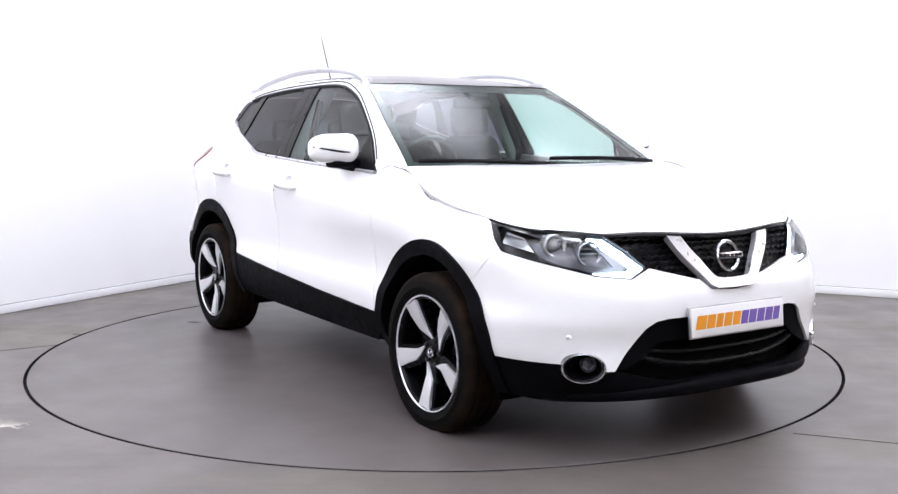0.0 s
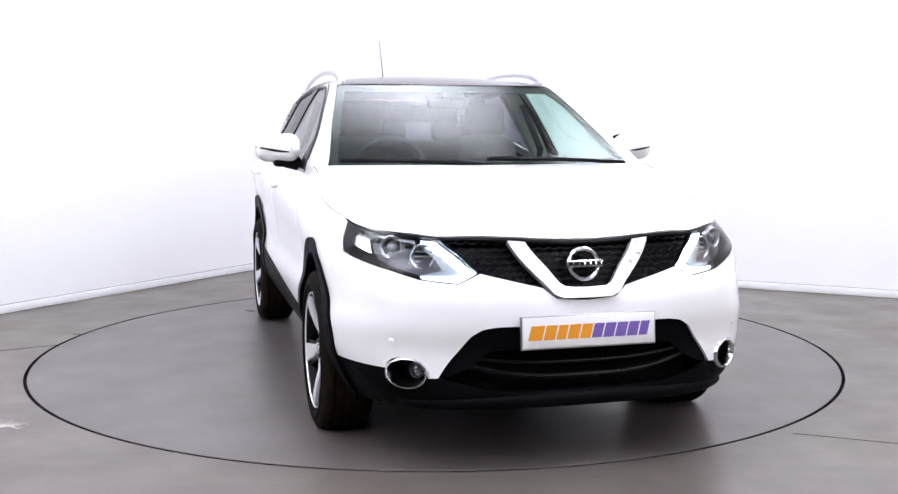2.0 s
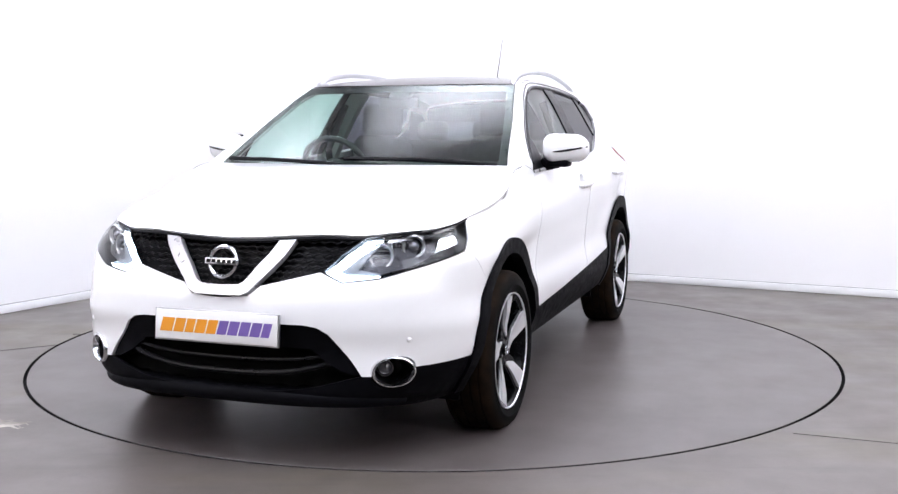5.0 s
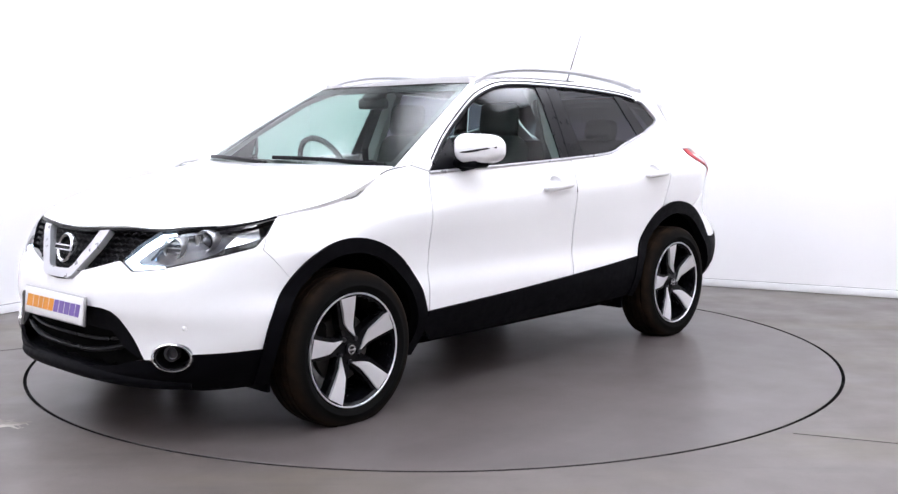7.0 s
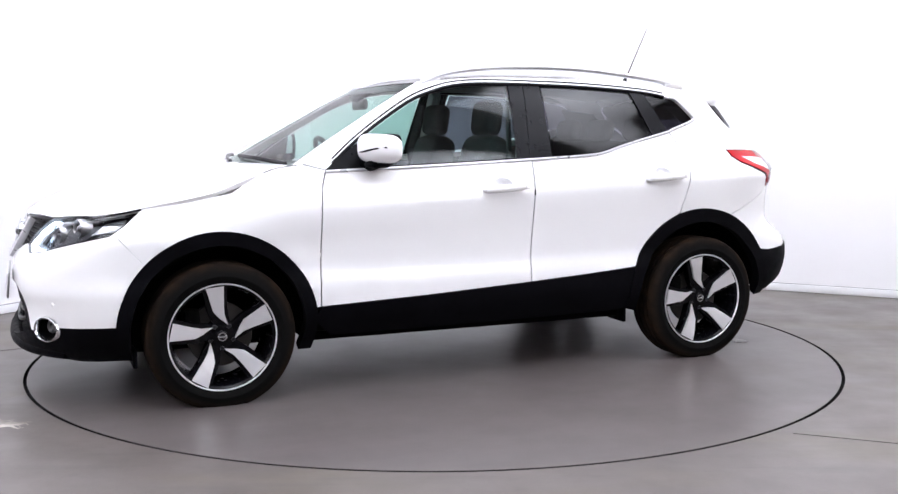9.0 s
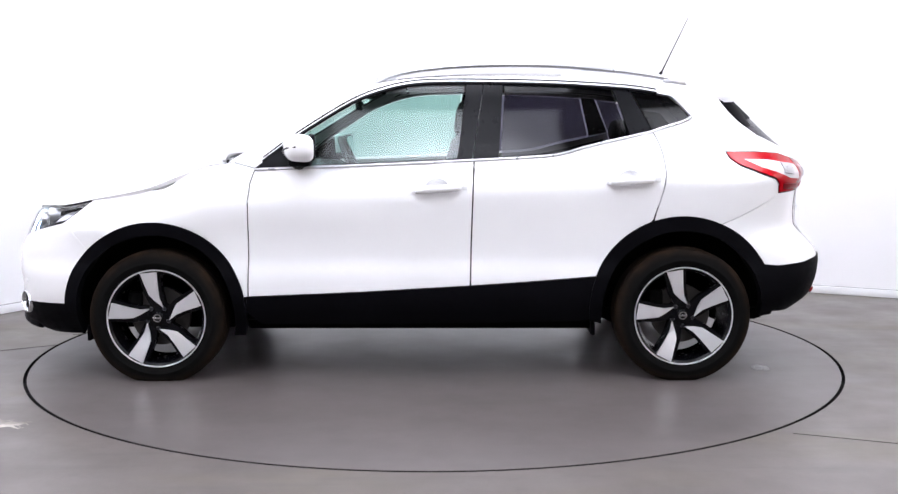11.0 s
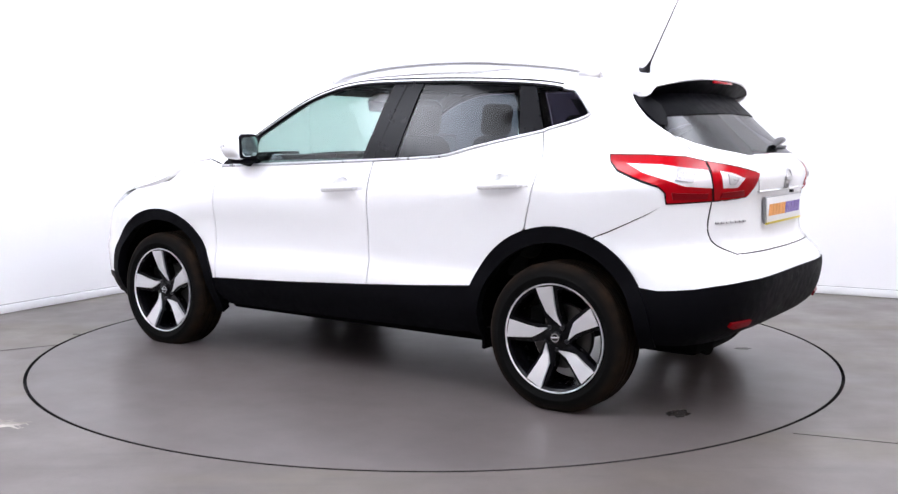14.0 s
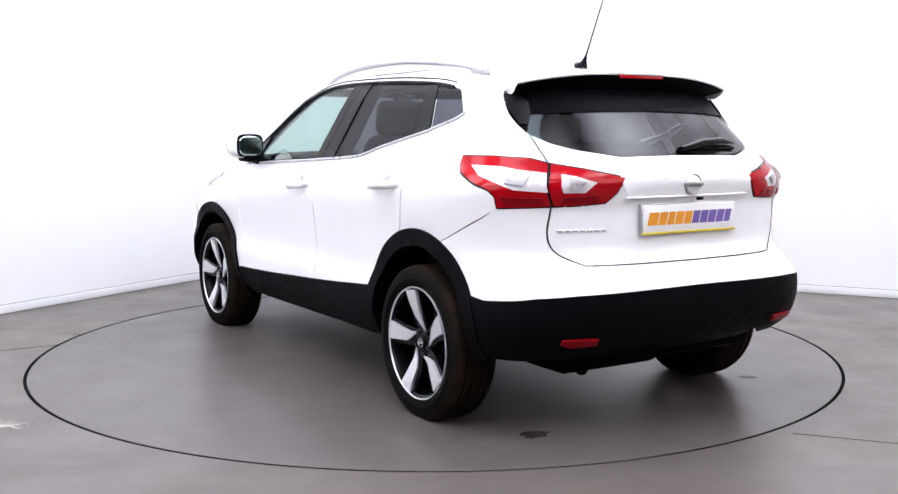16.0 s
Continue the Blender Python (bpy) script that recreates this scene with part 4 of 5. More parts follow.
for s, _ in SIDES:
    bm = bmesh.new()
    at = front_at
    c = at(s * fog_u, FOG_Z)
    along = at(s * fog_u + 0.03, FOG_Z) - at(s * fog_u - 0.03, FOG_Z)
    out = Vector((along.y, -along.x, 0)).normalized()
    turn = Matrix.Translation(c + out * -0.014) @ Matrix.Rotation(math.atan2(out.y, out.x) - math.pi / 2, 4, "Z")
    stretch = Matrix.Diagonal((1.20, 1, 0.82, 1))
    add_lathe(bm, [(0.0575, -0.02), (0.059, 0.010), (0.064, 0.019), (0.069, 0.017), (0.0725, 0.008), (0.073, -0.02)], 40, turn @ stretch)
    fog = finish("fog_lamp", bm, M_CHROME, bumper, "round fog lamp in a chrome ring")
    bm = bmesh.new()
    add_lathe(bm, [(0.0008, -0.075), (0.040, -0.07), (0.056, -0.03), (0.059, 0.004)], 32, turn @ stretch)
    finish("fog_bezel", bm, M_TRIM, fog, "dark fog lamp bowl")
    bm = bmesh.new()
    add_lathe(bm, [(0.0008, -0.034), (0.014, -0.036), (0.023, -0.043), (0.026, -0.07)], 24, turn @ Matrix.Translation((s * 0.022, 0, 0.004)))
    finish("fog_lens", bm, M_GREYLENS, fog, "smoked glass fog lens")
    bm = bmesh.new()
    add_lathe(bm, [(0.026, -0.07), (0.0265, -0.036), (0.029, -0.032), (0.031, -0.036), (0.031, -0.07)], 24, turn @ Matrix.Translation((s * 0.022, 0, 0.004)))
    finish("lens_ring", bm, M_SATIN, fog)
    bm = bmesh.new()
    p = front_at(s * front_u(0.700, 0.489), 0.489)
    bmesh.ops.create_uvsphere(bm, u_segments=14, v_segments=8, radius=0.012, matrix=Matrix.Translation(p - Vector((0.004, s * 0.004, 0))))
    finish("parking_sensor", bm, M_PAINT, bumper)

# ---- upper grille, chevron, badge ----
grille_half = on_front([("y", 0.0, 0.852), ("y", 0.28, 0.855), ("y", 0.52, 0.866), ("y", 0.392, 0.735), ("y", 0.165, 0.68), ("y", 0.12, 0.64), ("y", 0.0, 0.63)])
grille = sheet("grille", both(grille_half), front_at, M_TRIM, car, "black honeycomb upper grille", off=-0.035, depth=0.0, step=0.04)
for k in range(9):
    z = 0.662 + 0.022 * k
    reach = 0.14 + (z - 0.64) * 1.9 if z < 0.735 else 0.39 + (z - 0.735) * 0.95
    ys = np.linspace(-reach, reach, 46)
    wrap_bar("grille_slat", [(front_u(y, z), z + 0.004 * (1 if i % 2 else -1)) for i, y in enumerate(ys)], 0.0042, -0.018, M_TRIM, grille)
chevron = on_front([("y", 0.278, 0.842), ("y", 0.214, 0.838), ("y", 0.148, 0.752), ("y", 0.101, 0.690), ("y", 0.080, 0.678), ("y", 0.0, 0.674), ("y", 0.0, 0.641), ("y", 0.097, 0.643), ("y", 0.128, 0.655), ("y", 0.162, 0.694)])
half = chevron[5:] + chevron[:5]
half = [half[0]] + [(u, z) for u, z in chevron[4::-1]] + [(u, z) for u, z in chevron[:5:-1]]
sheet("chevron", both(half), front_at, M_BRIGHT, grille, "broad satin chrome chevron", off=0.016, depth=0.029, step=0.02)


def badge(parent, x, z, tilt, r, ahead=1, metal=M_CHROME):
    m = Matrix.Translation((x, 0, z)) @ Matrix.Rotation(radians(tilt * ahead), 4, "Y") @ Matrix.Rotation(radians(-90 * ahead), 4, "Z")
    bm = bmesh.new()
    add_lathe(bm, [(r * 0.76, -0.012), (r * 0.78, 0.006), (r * 0.89, 0.012), (r, 0.006), (r * 1.02, -0.012)], 44, m)
    b = finish("badge", bm, metal, parent, "chrome ring badge with a plain bar")
    bm = bmesh.new()
    add_box(bm, (r * 2.25, 0.016, r * 0.42), (0, 0.010, 0), None, 0.004)
    bmesh.ops.transform(bm, matrix=m, verts=bm.verts)
    bar = finish("badge_bar", bm, metal, b)
    for k in range(6 if ahead > 0 else 0):
        bm = bmesh.new()
        add_box(bm, (r * 0.24, 0.002, r * 0.20), (r * (-0.86 + 0.344 * k), 0.0185, 0), None)
        bmesh.ops.transform(bm, matrix=m, verts=bm.verts)
        finish("print_bar", bm, M_TRIM, bar, "small dark bar", smooth=False)
    return b


badge(grille, 2.155, 0.762, -14, 0.064)


def number_plate(parent, x, z, tilt, ahead, rim):
    """White plate with slanted coloured blocks in place of lettering."""
    m = Matrix.Translation((x, 0, z)) @ Matrix.Rotation(radians(tilt), 4, "Y")
    bm = bmesh.new()
    add_box(bm, (0.008, 0.520, 0.111), (0, 0, 0), None, 0.003)
    bmesh.ops.transform(bm, matrix=m, verts=bm.verts)
    plate = finish("number_plate", bm, M_PLATE, parent, "white plate with orange and purple blocks")
    bm = bmesh.new()
    add_box(bm, (0.010, 0.532, 0.122), (-ahead * 0.006, 0, 0), None, 0.003)
    bmesh.ops.transform(bm, matrix=m, verts=bm.verts)
    finish("plate_backing", bm, rim, plate)
    widths = [1.25, 1.05, 0.9, 1.05, 1.0, 0.95, 1.0, 1.0, 1.0, 0.85]
    at, unit = -0.236, 0.0470
    for i, w in enumerate(widths):
        bm = bmesh.new()
        a, b = at + 0.003, at + unit * w - 0.003
        at += unit * w
        h, lean = 0.026, 0.007
        front, back = 0.0052, 0.0035
        vs = []
        for px in (front, back):
            for py, pz in ((a - lean, -h), (b - lean, -h), (b + lean, h), (a + lean, h)):
                vs.append(bm.verts.new(m @ Vector((ahead * px, ahead * py, pz))))
        bm.faces.new(vs[:4])
        for k in range(4):
            j = (k + 1) % 4
            bm.faces.new((vs[k], vs[j], vs[4 + j], vs[4 + k]))
        finish("print_block", bm, M_ORANGE if i < 5 else M_PURPLE, plate, smooth=False)
    return plate


number_plate(bumper, 2.222, 0.525, -5, 1, M_SATIN)


# ---- headlamps ----

def headlamp(s):
    outline = on_front([("x", 1.632, 0.917), ("y", 0.735, 0.892), ("y", 0.62, 0.872), ("y", 0.52, 0.862), ("y", 0.45, 0.80), ("y", 0.390, 0.737), ("y", 0.47, 0.700), ("y", 0.60, 0.714), ("y", 0.70, 0.745), ("x", 1.79, 0.797), ("x", 1.735, 0.838)], s)
    lamp = sheet("headlamp", outline, front_at, M_LAMPCAN, car, "clear headlamp with a boomerang light strip", off=-0.075, depth=0.0, step=0.03)
    walls = shrink(outline, 0.004)
    bm = bmesh.new()
    add_sheet(bm, outline, front_at, 0.03, -0.004, 0.075, holes=[walls])
    finish("lamp_rim", bm, M_TRIM, lamp, "black lamp rim")
    sheet("lamp_cover", shrink(outline, 0.003), front_at, G_LAMP, lamp, "clear lamp cover", off=-0.003, depth=0.002, step=0.035)
    # boomerang strip along the inner end
    arm = on_front([("y", 0.530, 0.852), ("y", 0.47, 0.798), ("y", 0.404, 0.739), ("y", 0.472, 0.705), ("y", 0.575, 0.713), ("y", 0.60, 0.726), ("y", 0.485, 0.729), ("y", 0.450, 0.744), ("y", 0.510, 0.797), ("y", 0.580, 0.856)], s)
    sheet("light_strip", arm, front_at, M_DRL, lamp, "glowing white daytime light strip", off=-0.016, depth=0.02, step=0.02)
    inner = on_front([("y", 0.590, 0.850), ("y", 0.516, 0.793), ("y", 0.462, 0.746), ("y", 0.490, 0.735), ("y", 0.60, 0.733), ("y", 0.520, 0.752), ("y", 0.545, 0.795)], s)
    sheet("strip_diffuser", inner, front_at, M_GUIDE, lamp, "pale frosted edge of the light strip", off=-0.024, depth=0.012, step=0.02)
    up = on_front([("y", 0.60, 0.857), ("y", 0.70, 0.873), ("y", 0.755, 0.888), ("x", 1.70, 0.904), ("x", 1.71, 0.893), ("y", 0.745, 0.877), ("y", 0.69, 0.862), ("y", 0.60, 0.846)], s)
    sheet("upper_strip", up, front_at, M_CHROME, lamp, "bright chrome strip", off=-0.018, depth=0.015, step=0.02)
    tray = on_front([("y", 0.555, 0.838), ("y", 0.66, 0.852), ("y", 0.748, 0.865), ("y", 0.752, 0.800), ("y", 0.70, 0.762), ("y", 0.60, 0.738), ("y", 0.530, 0.742), ("y", 0.520, 0.780)], s)
    sheet("reflector_tray", tray, front_at, M_GREYTRAY, lamp, "grey moulded reflector tray", off=-0.050, depth=0.012, step=0.03)
    for y, z, r, lens in ((0.690, 0.818, 0.040, True), (0.592, 0.788, 0.044, False)):
        c = front_at(s * front_u(y, z), z)
        m = Matrix.Translation(c + Vector((-0.046, -s * 0.022, 0))) @ Matrix.Rotation(math.atan2(0.40 * s, 1.0) - math.pi / 2, 4, "Z")
        bm = bmesh.new()
        add_lathe(bm, [(r * 0.66, -0.03), (r * 0.80, -0.010), (r * 0.90, 0.010), (r * 1.02, 0.014), (r * 1.10, 0.008), (r * 1.12, -0.04)], 36, m)
        can = finish("lamp_bowl", bm, M_SATIN, lamp, "chrome lamp bowl")
        bm = bmesh.new()
        if lens:
            add_lathe(bm, [(r * 0.60, -0.004), (r * 0.66, 0.004), (r * 0.78, 0.002), (r * 0.80, -0.02)], 28, m)
            finish("lens_collar", bm, M_TRIM, can, "black lens collar")
            bm = bmesh.new()
            add_lathe(bm, [(0.0008, 0.014), (r * 0.25, 0.012), (r * 0.45, 0.004), (r * 0.62, -0.012)], 28, m)
            finish("lamp_lens", bm, M_GREYLENS, can, "smoked projector lens")
        else:
            add_lathe(bm, [(0.0008, -0.034), (r * 0.3, -0.032), (r * 0.70, -0.022)], 28, m)
            finish("bowl_back", bm, M_SATIN, can)
            bm = bmesh.new()
            for k in (-0.42, 0.0, 0.42):
                add_box(bm, (r * 1.5 * math.sqrt(1 - k * k), 0.010, 0.006), (0, -0.002, r * k), None, 0.002)
            bmesh.ops.transform(bm, matrix=m, verts=bm.verts)
            finish("lamp_vane", bm, M_SATIN, can, "satin reflector vanes")
    # turned corner reflector towards the wing
    side = on_front([("y", 0.752, 0.868), ("x", 1.725, 0.886), ("x", 1.745, 0.845), ("y", 0.760, 0.812)], s)
    sheet("corner_reflector", side, front_at, M_CHROME, lamp, "small chrome corner reflector", off=-0.040, depth=0.01, step=0.02)
    return lamp


for s, _ in SIDES:
    headlamp(s)

# ---- rear end ----
gate_side = gate_edge(1.232, 0.724, 0.003) + [("y", 0.50, 0.7235), ("y", 0.0, 0.722)]
half = on_rear([("y", 0.0, 1.152), ("y", 0.33, 1.147), ("y", 0.49, 1.176), ("y", 0.555, 1.200)] + gate_side)
gate = sheet("tailgate", both(half), rear_at, M_PAINT, car, step=0.035, depth=0.02, gap=0.001)
# black tube put in the tailgate seam to paint its shade
bm = bmesh.new()
seam = on_rear(gate_edge(0.955, 0.735, -0.0005) + [("y", 0.52, 0.7215), ("y", 0.30, 0.7208), ("y", 0.0, 0.720)])
seam = seam + [(-u, z) for u, z in seam[::-1][1:]]
add_tube(bm, [rear_at(u, z) + Vector((0.0005, 0, 0)) for u, z in seam], 0.0030, 6)
finish("gate_gap_shade", bm, M_TRIM, gate, "black tube painting the shaded gap round the tailgate")
pane_half = on_rear([("y", 0.0, 1.157), ("y", 0.33, 1.152), ("y", 0.488, 1.181), ("y", 0.552, 1.206)] + gate_edge(1.240, 1.43, 0.006) + [("y", 0.0, 1.465)])
sheet("rear_window", both(pane_half), rear_at, G_REAR, gate, "dark privacy rear window", off=-0.003, depth=0.004, step=0.04)
# black sheet paints the spoiler's shade and reflection on the upper glass
band = on_rear([("y", 0.0, 1.337), ("y", 0.30, 1.332), ("y", 0.50, 1.322)] + [("y", GATE_EDGE(z) - 0.007, z) for z in (1.315, 1.34, 1.37, 1.40, 1.425)] + [("y", 0.0, 1.46)])
sheet("spoiler_shade_band", both(band), rear_at, M_BAND, gate, "black band painting the shade and reflection of the spoiler on the glass", off=0.0015, depth=0.003, step=0.04)
# tailgate grip ledge, letters as bars, badge, plate
ledge = [Vector((rear_at(rear_u(y, 0.985), 0.985).x - 0.006, y, 0.985)) for y in np.linspace(-0.34, 0.34, 21)]
bm = bmesh.new()
add_tube(bm, ledge, 0.007, 8, 0.7)
finish("grip_ledge", bm, M_PAINT, gate)
crown = on_rear([("y", 0.0, 1.098), ("y", 0.33, 1.096), ("y", 0.37, 1.075), ("y", 0.33, 0.99), ("y", 0.0, 0.99)])
sheet("gate_moulding", both(crown), rear_at, M_PAINT, gate, off=0.0035, depth=0.012, step=0.03)
badge(gate, -2.068, 1.035, 0, 0.047, -1, M_SATIN)
rear_plate = number_plate(gate, -2.060, 0.897, 1, -1, M_SATIN)
bm = bmesh.new()
add_box(bm, (0.010, 0.528, 0.010), (-2.061, 0, 0.8385), None, 0.002)
finish("plate_strip", bm, M_YELLOWPLATE, rear_plate, "yellow strip under the plate")
for k in range(7):
    y = 0.610 - 0.029 * k
    p = rear_at(rear_u(y, 0.860), 0.860)
    q = rear_at(rear_u(y - 0.018, 0.860), 0.860)
    bm = bmesh.new()
    add_tube(bm, [p + Vector((-0.002, 0, 0)), q + Vector((-0.002, 0, 0))], 0.0048, 6, 1.2)
    finish("letter_bar", bm, M_SATIN, gate, "chrome bar")
bm = bmesh.new()
add_box(bm, (0.015, 0.03, 0.014), (-2.085, -0.03, 0.975), None, 0.003)
finish("camera_button", bm, M_TRIM, gate, "black gate button")
# bumper
half = on_rear([("y", 0.0, 0.7175), ("y", 0.50, 0.719)] + gate_edge(0.72, 0.964, -0.002) + [("x", 1.805, 0.948), ("x", 1.74, 0.900), ("x", 1.66, 0.859), ("x", 1.58, 0.821), ("x", 1.50, 0.788)])
half += [(rear_ux(x, z), z) for x, z in arch_part(ARCH_R, -1.50, 0.791, -1.716, 0.592, 10)[1:]] + on_rear([("x", 1.80, 0.584), ("y", 0.80, 0.595), ("y", 0.74, 0.608), ("y", 0.60, 0.618), ("y", 0.0, 0.624)])
rear_bumper = sheet("rear_bumper", both(half), rear_at, M_PAINT, car, step=0.035, depth=0.02)
half = on_rear([("y", 0.0, 0.622), ("y", 0.60, 0.616), ("y", 0.74, 0.606), ("y", 0.80, 0.593), ("x", 1.80, 0.582), ("x", 1.716, 0.590), ("x", 1.738, 0.35), ("y", 0.74, 0.345), ("y", 0.52, 0.352), ("y", 0.45, 0.385), ("y", 0.0, 0.385)])
skirt = sheet("bumper_skirt", both(half), rear_at, M_CLAD, rear_bumper, "black plastic lower rear bumper", off=0.006, depth=0.05, step=0.035)
half = on_rear([("y", 0.0, 0.39), ("y", 0.45, 0.39), ("y", 0.53, 0.355), ("y", 0.50, 0.31), ("y", 0.0, 0.30)])
sheet("rear_valance", both(half), rear_at, M_CLAD, rear_bumper, "black rear valance", off=-0.02, depth=0.03, step=0.04)
for s, _ in SIDES:
    refl = on_rear([("y", 0.50, 0.444), ("y", 0.645, 0.447), ("y", 0.65, 0.430), ("y", 0.615, 0.418), ("y", 0.50, 0.421)], s)
    sheet("rear_reflector", refl, rear_at, M_DEEPRED, rear_bumper, "red bumper reflector", off=0.017, depth=0.016, step=0.02)
    # lamp cluster: outer half on the body, inner half on the tailgate
    outer = on_rear([("x", 1.542, 1.147), ("x", 1.70, 1.146), ("x", 1.84, 1.138), ("y", 0.620, 1.120), ("y", 0.636, 0.958), ("x", 1.808, 0.950), ("x", 1.806, 0.995), ("x", 1.785, 1.020), ("x", 1.70, 1.048), ("x", 1.60, 1.085), ("x", 1.555, 1.120)], s)
    clear = on_rear([("x", 1.625, 1.112), ("x", 1.76, 1.108), ("y", 0.72, 1.096), ("y", 0.644, 1.084), ("y", 0.654, 1.012), ("x", 1.87, 1.020), ("x", 1.81, 1.042), ("x", 1.71, 1.072)], s)
    lamp = sheet("tail_lamp", outer, rear_at, M_RED, car, "red and clear wraparound tail lamp", off=0.005, depth=0.02, step=0.015, holes=[clear])
    sheet("lamp_seal", shrink(outer, -0.0065), rear_at, M_TRIM, lamp, "black lamp seal", off=0.0015, depth=0.005, step=0.015)
    sheet("reverse_lens", clear, rear_at, M_CLEAR, lamp, "clear lens band", off=0.005, depth=0.008, step=0.014)
    amber = on_rear([("x", 1.825, 1.092), ("x", 1.89, 1.084), ("x", 1.893, 1.034), ("x", 1.835, 1.042)], s)
    sheet("indicator_lens", amber, rear_at, M_RIBGREY, lamp, "ribbed grey indicator lens", off=0.0125, depth=0.006, step=0.012)
    stop = on_rear([("x", 1.825, 0.994), ("y", 0.668, 0.990), ("y", 0.664, 0.968), ("x", 1.828, 0.964)], s)
    sheet("stop_lens", stop, rear_at, M_DEEPRED, lamp, "darker red stop lens", off=0.0085, depth=0.005, step=0.012)
    inner = on_rear([("y", 0.611, 1.119), ("y", 0.50, 1.096), ("y", 0.352, 1.065), ("y", 0.385, 1.012), ("y", 0.425, 0.970), ("y", 0.52, 0.962), ("y", 0.626, 0.958)], s)
    clear = on_rear([("y", 0.598, 1.080), ("y", 0.55, 1.072), ("y", 0.475, 1.048), ("y", 0.52, 1.010), ("y", 0.602, 1.010)], s)
    lamp2 = sheet("gate_lamp", inner, rear_at, M_RED, gate, "red and clear inner tail lamp", off=0.005, depth=0.02, step=0.015, holes=[clear])
    sheet("lamp_seal", shrink(inner, -0.0065), rear_at, M_TRIM, lamp2, "black lamp seal", off=0.0015, depth=0.005, step=0.015)
    sheet("reverse_lens", clear, rear_at, M_CLEAR, lamp2, "clear lens", off=0.005, depth=0.008, step=0.014)
    stop = on_rear([("y", 0.470, 0.998), ("y", 0.600, 0.992), ("y", 0.604, 0.970), ("y", 0.455, 0.974)], s)
    sheet("stop_lens", stop, rear_at, M_DEEPRED, lamp2, "darker red stop lens", off=0.0085, depth=0.005, step=0.012)
    small = on_rear([("y", 0.575, 1.064), ("y", 0.515, 1.048), ("y", 0.545, 1.024), ("y", 0.575, 1.024)], s)
    sheet("indicator_lens", small, rear_at, M_RIBGREY, lamp2, "small grey lens", off=0.0125, depth=0.006, step=0.012)


def spoiler():
    """White blade over the rear window, black beneath and at its ends."""
    ys = np.linspace(-0.60, 0.60, 31)
    rows_top, rows_low = [], []
    for y in ys:
        k = abs(y) / 0.60
        back = -1.752 + 0.085 * k**2.6
        z_back = 1.499 - 0.050 * k**2.6
        ye = min(abs(y), side_y(-1.49, ROOF_EDGE(-1.49)) - 0.002)
        a = roof_at(-1.492, math.copysign(ye, y))
        a.y = y if abs(y) <= ye else math.copysign(ye, y)
        b = Vector((back, y, z_back))
        m = a.lerp(b, 0.5) + Vector((0, 0, 0.006))
        rows_top.append([a, a.lerp(m, 0.5) + Vector((0, 0, 0.002)), m, m.lerp(b, 0.6) + Vector((0, 0, 0.002)), b, b + Vector((0.003, 0, -0.006))])
        c = Vector((back + 0.004, y * 0.998, z_back - 0.0065))
        g = rear_at(rear_u(y * 0.97, 1.425 - 0.01 * k), 1.425 - 0.01 * k) + Vector((0.01, 0, 0))
        rows_low.append([c, c.lerp(g, 0.35) + Vector((0, 0, -0.004)), c.lerp(g, 0.7), g])
    sp = strip("spoiler", rows_top, M_PAINT, car, "white roof spoiler")
    strip("spoiler_underside", rows_low, M_BAND, sp, "black spoiler underside")
    for s, _ in SIDES:
        rows = []
        for z, yo, yi, lift in ((1.404, 0.592, 0.560, 0.022), (1.37, 0.600, 0.545, 0.020), (1.33, 0.606, 0.555, 0.014), (1.28, 0.604, 0.580, 0.006)):
            a, b = rear_at(s * rear_u(yo, z), z), rear_at(s * rear_u(yi, z), z)
            rows.append([a + Vector((-0.002, s * 0.003, 0)), a.lerp(b, 0.5) + Vector((-lift, s * 0.004, 0)), b + Vector((-lift, 0, 0))])
        strip("spoiler_fin", rows, M_TRIM, sp, "gloss black side fin")
        e = rows_top[-1] if s > 0 else rows_top[0]
        low = [side_at(s)(-1.488, 1.455), side_at(s)(-1.52, 1.435), side_at(s)(-1.55, 1.42), side_at(s)(-1.575, 1.405), Vector((-1.615, s * 0.592, 1.405)), Vector((-1.640, s * 0.598, 1.415))]
        strip("spoiler_end", [e, [p.lerp(q, 0.5) + Vector((0, s * 0.002, 0.0)) for p, q in zip(e, low)], low], M_PAINT, sp)
    bm = bmesh.new()
    add_box(bm, (0.012, 0.25, 0.014), (-1.7475, 0.0, 1.4835), None, 0.004)
    finish("brake_light", bm, M_RED, sp, "red high brake light")


spoiler()
# rear wiper
bm = bmesh.new()
p0 = rear_at(rear_u(0.02, 1.175), 1.175) + Vector((-0.022, 0, 0.004))
p0.y = 0.0
pts = [p0, rear_at(rear_u(-0.13, 1.195), 1.195) + Vector((-0.03, 0, 0.008)), rear_at(rear_u(-0.27, 1.205), 1.205) + Vector((-0.028, 0, 0.006)), rear_at(rear_u(-0.39, 1.20), 1.20) + Vector((-0.014, 0, 0))]
add_tube(bm, pts, [0.014, 0.024, 0.021, 0.006], 10, 0.7)
wiper = finish("rear_wiper", bm, M_TRIM, gate, "black rear wiper")
bm = bmesh.new()
add_tube(bm, [rear_at(rear_u(y, 1.178), 1.178) + Vector((-0.008, 0, 0)) for y in (0.0, -0.12, -0.24, -0.36)], 0.006, 6)
finish("wiper_blade", bm, M_TRIM, wiper)
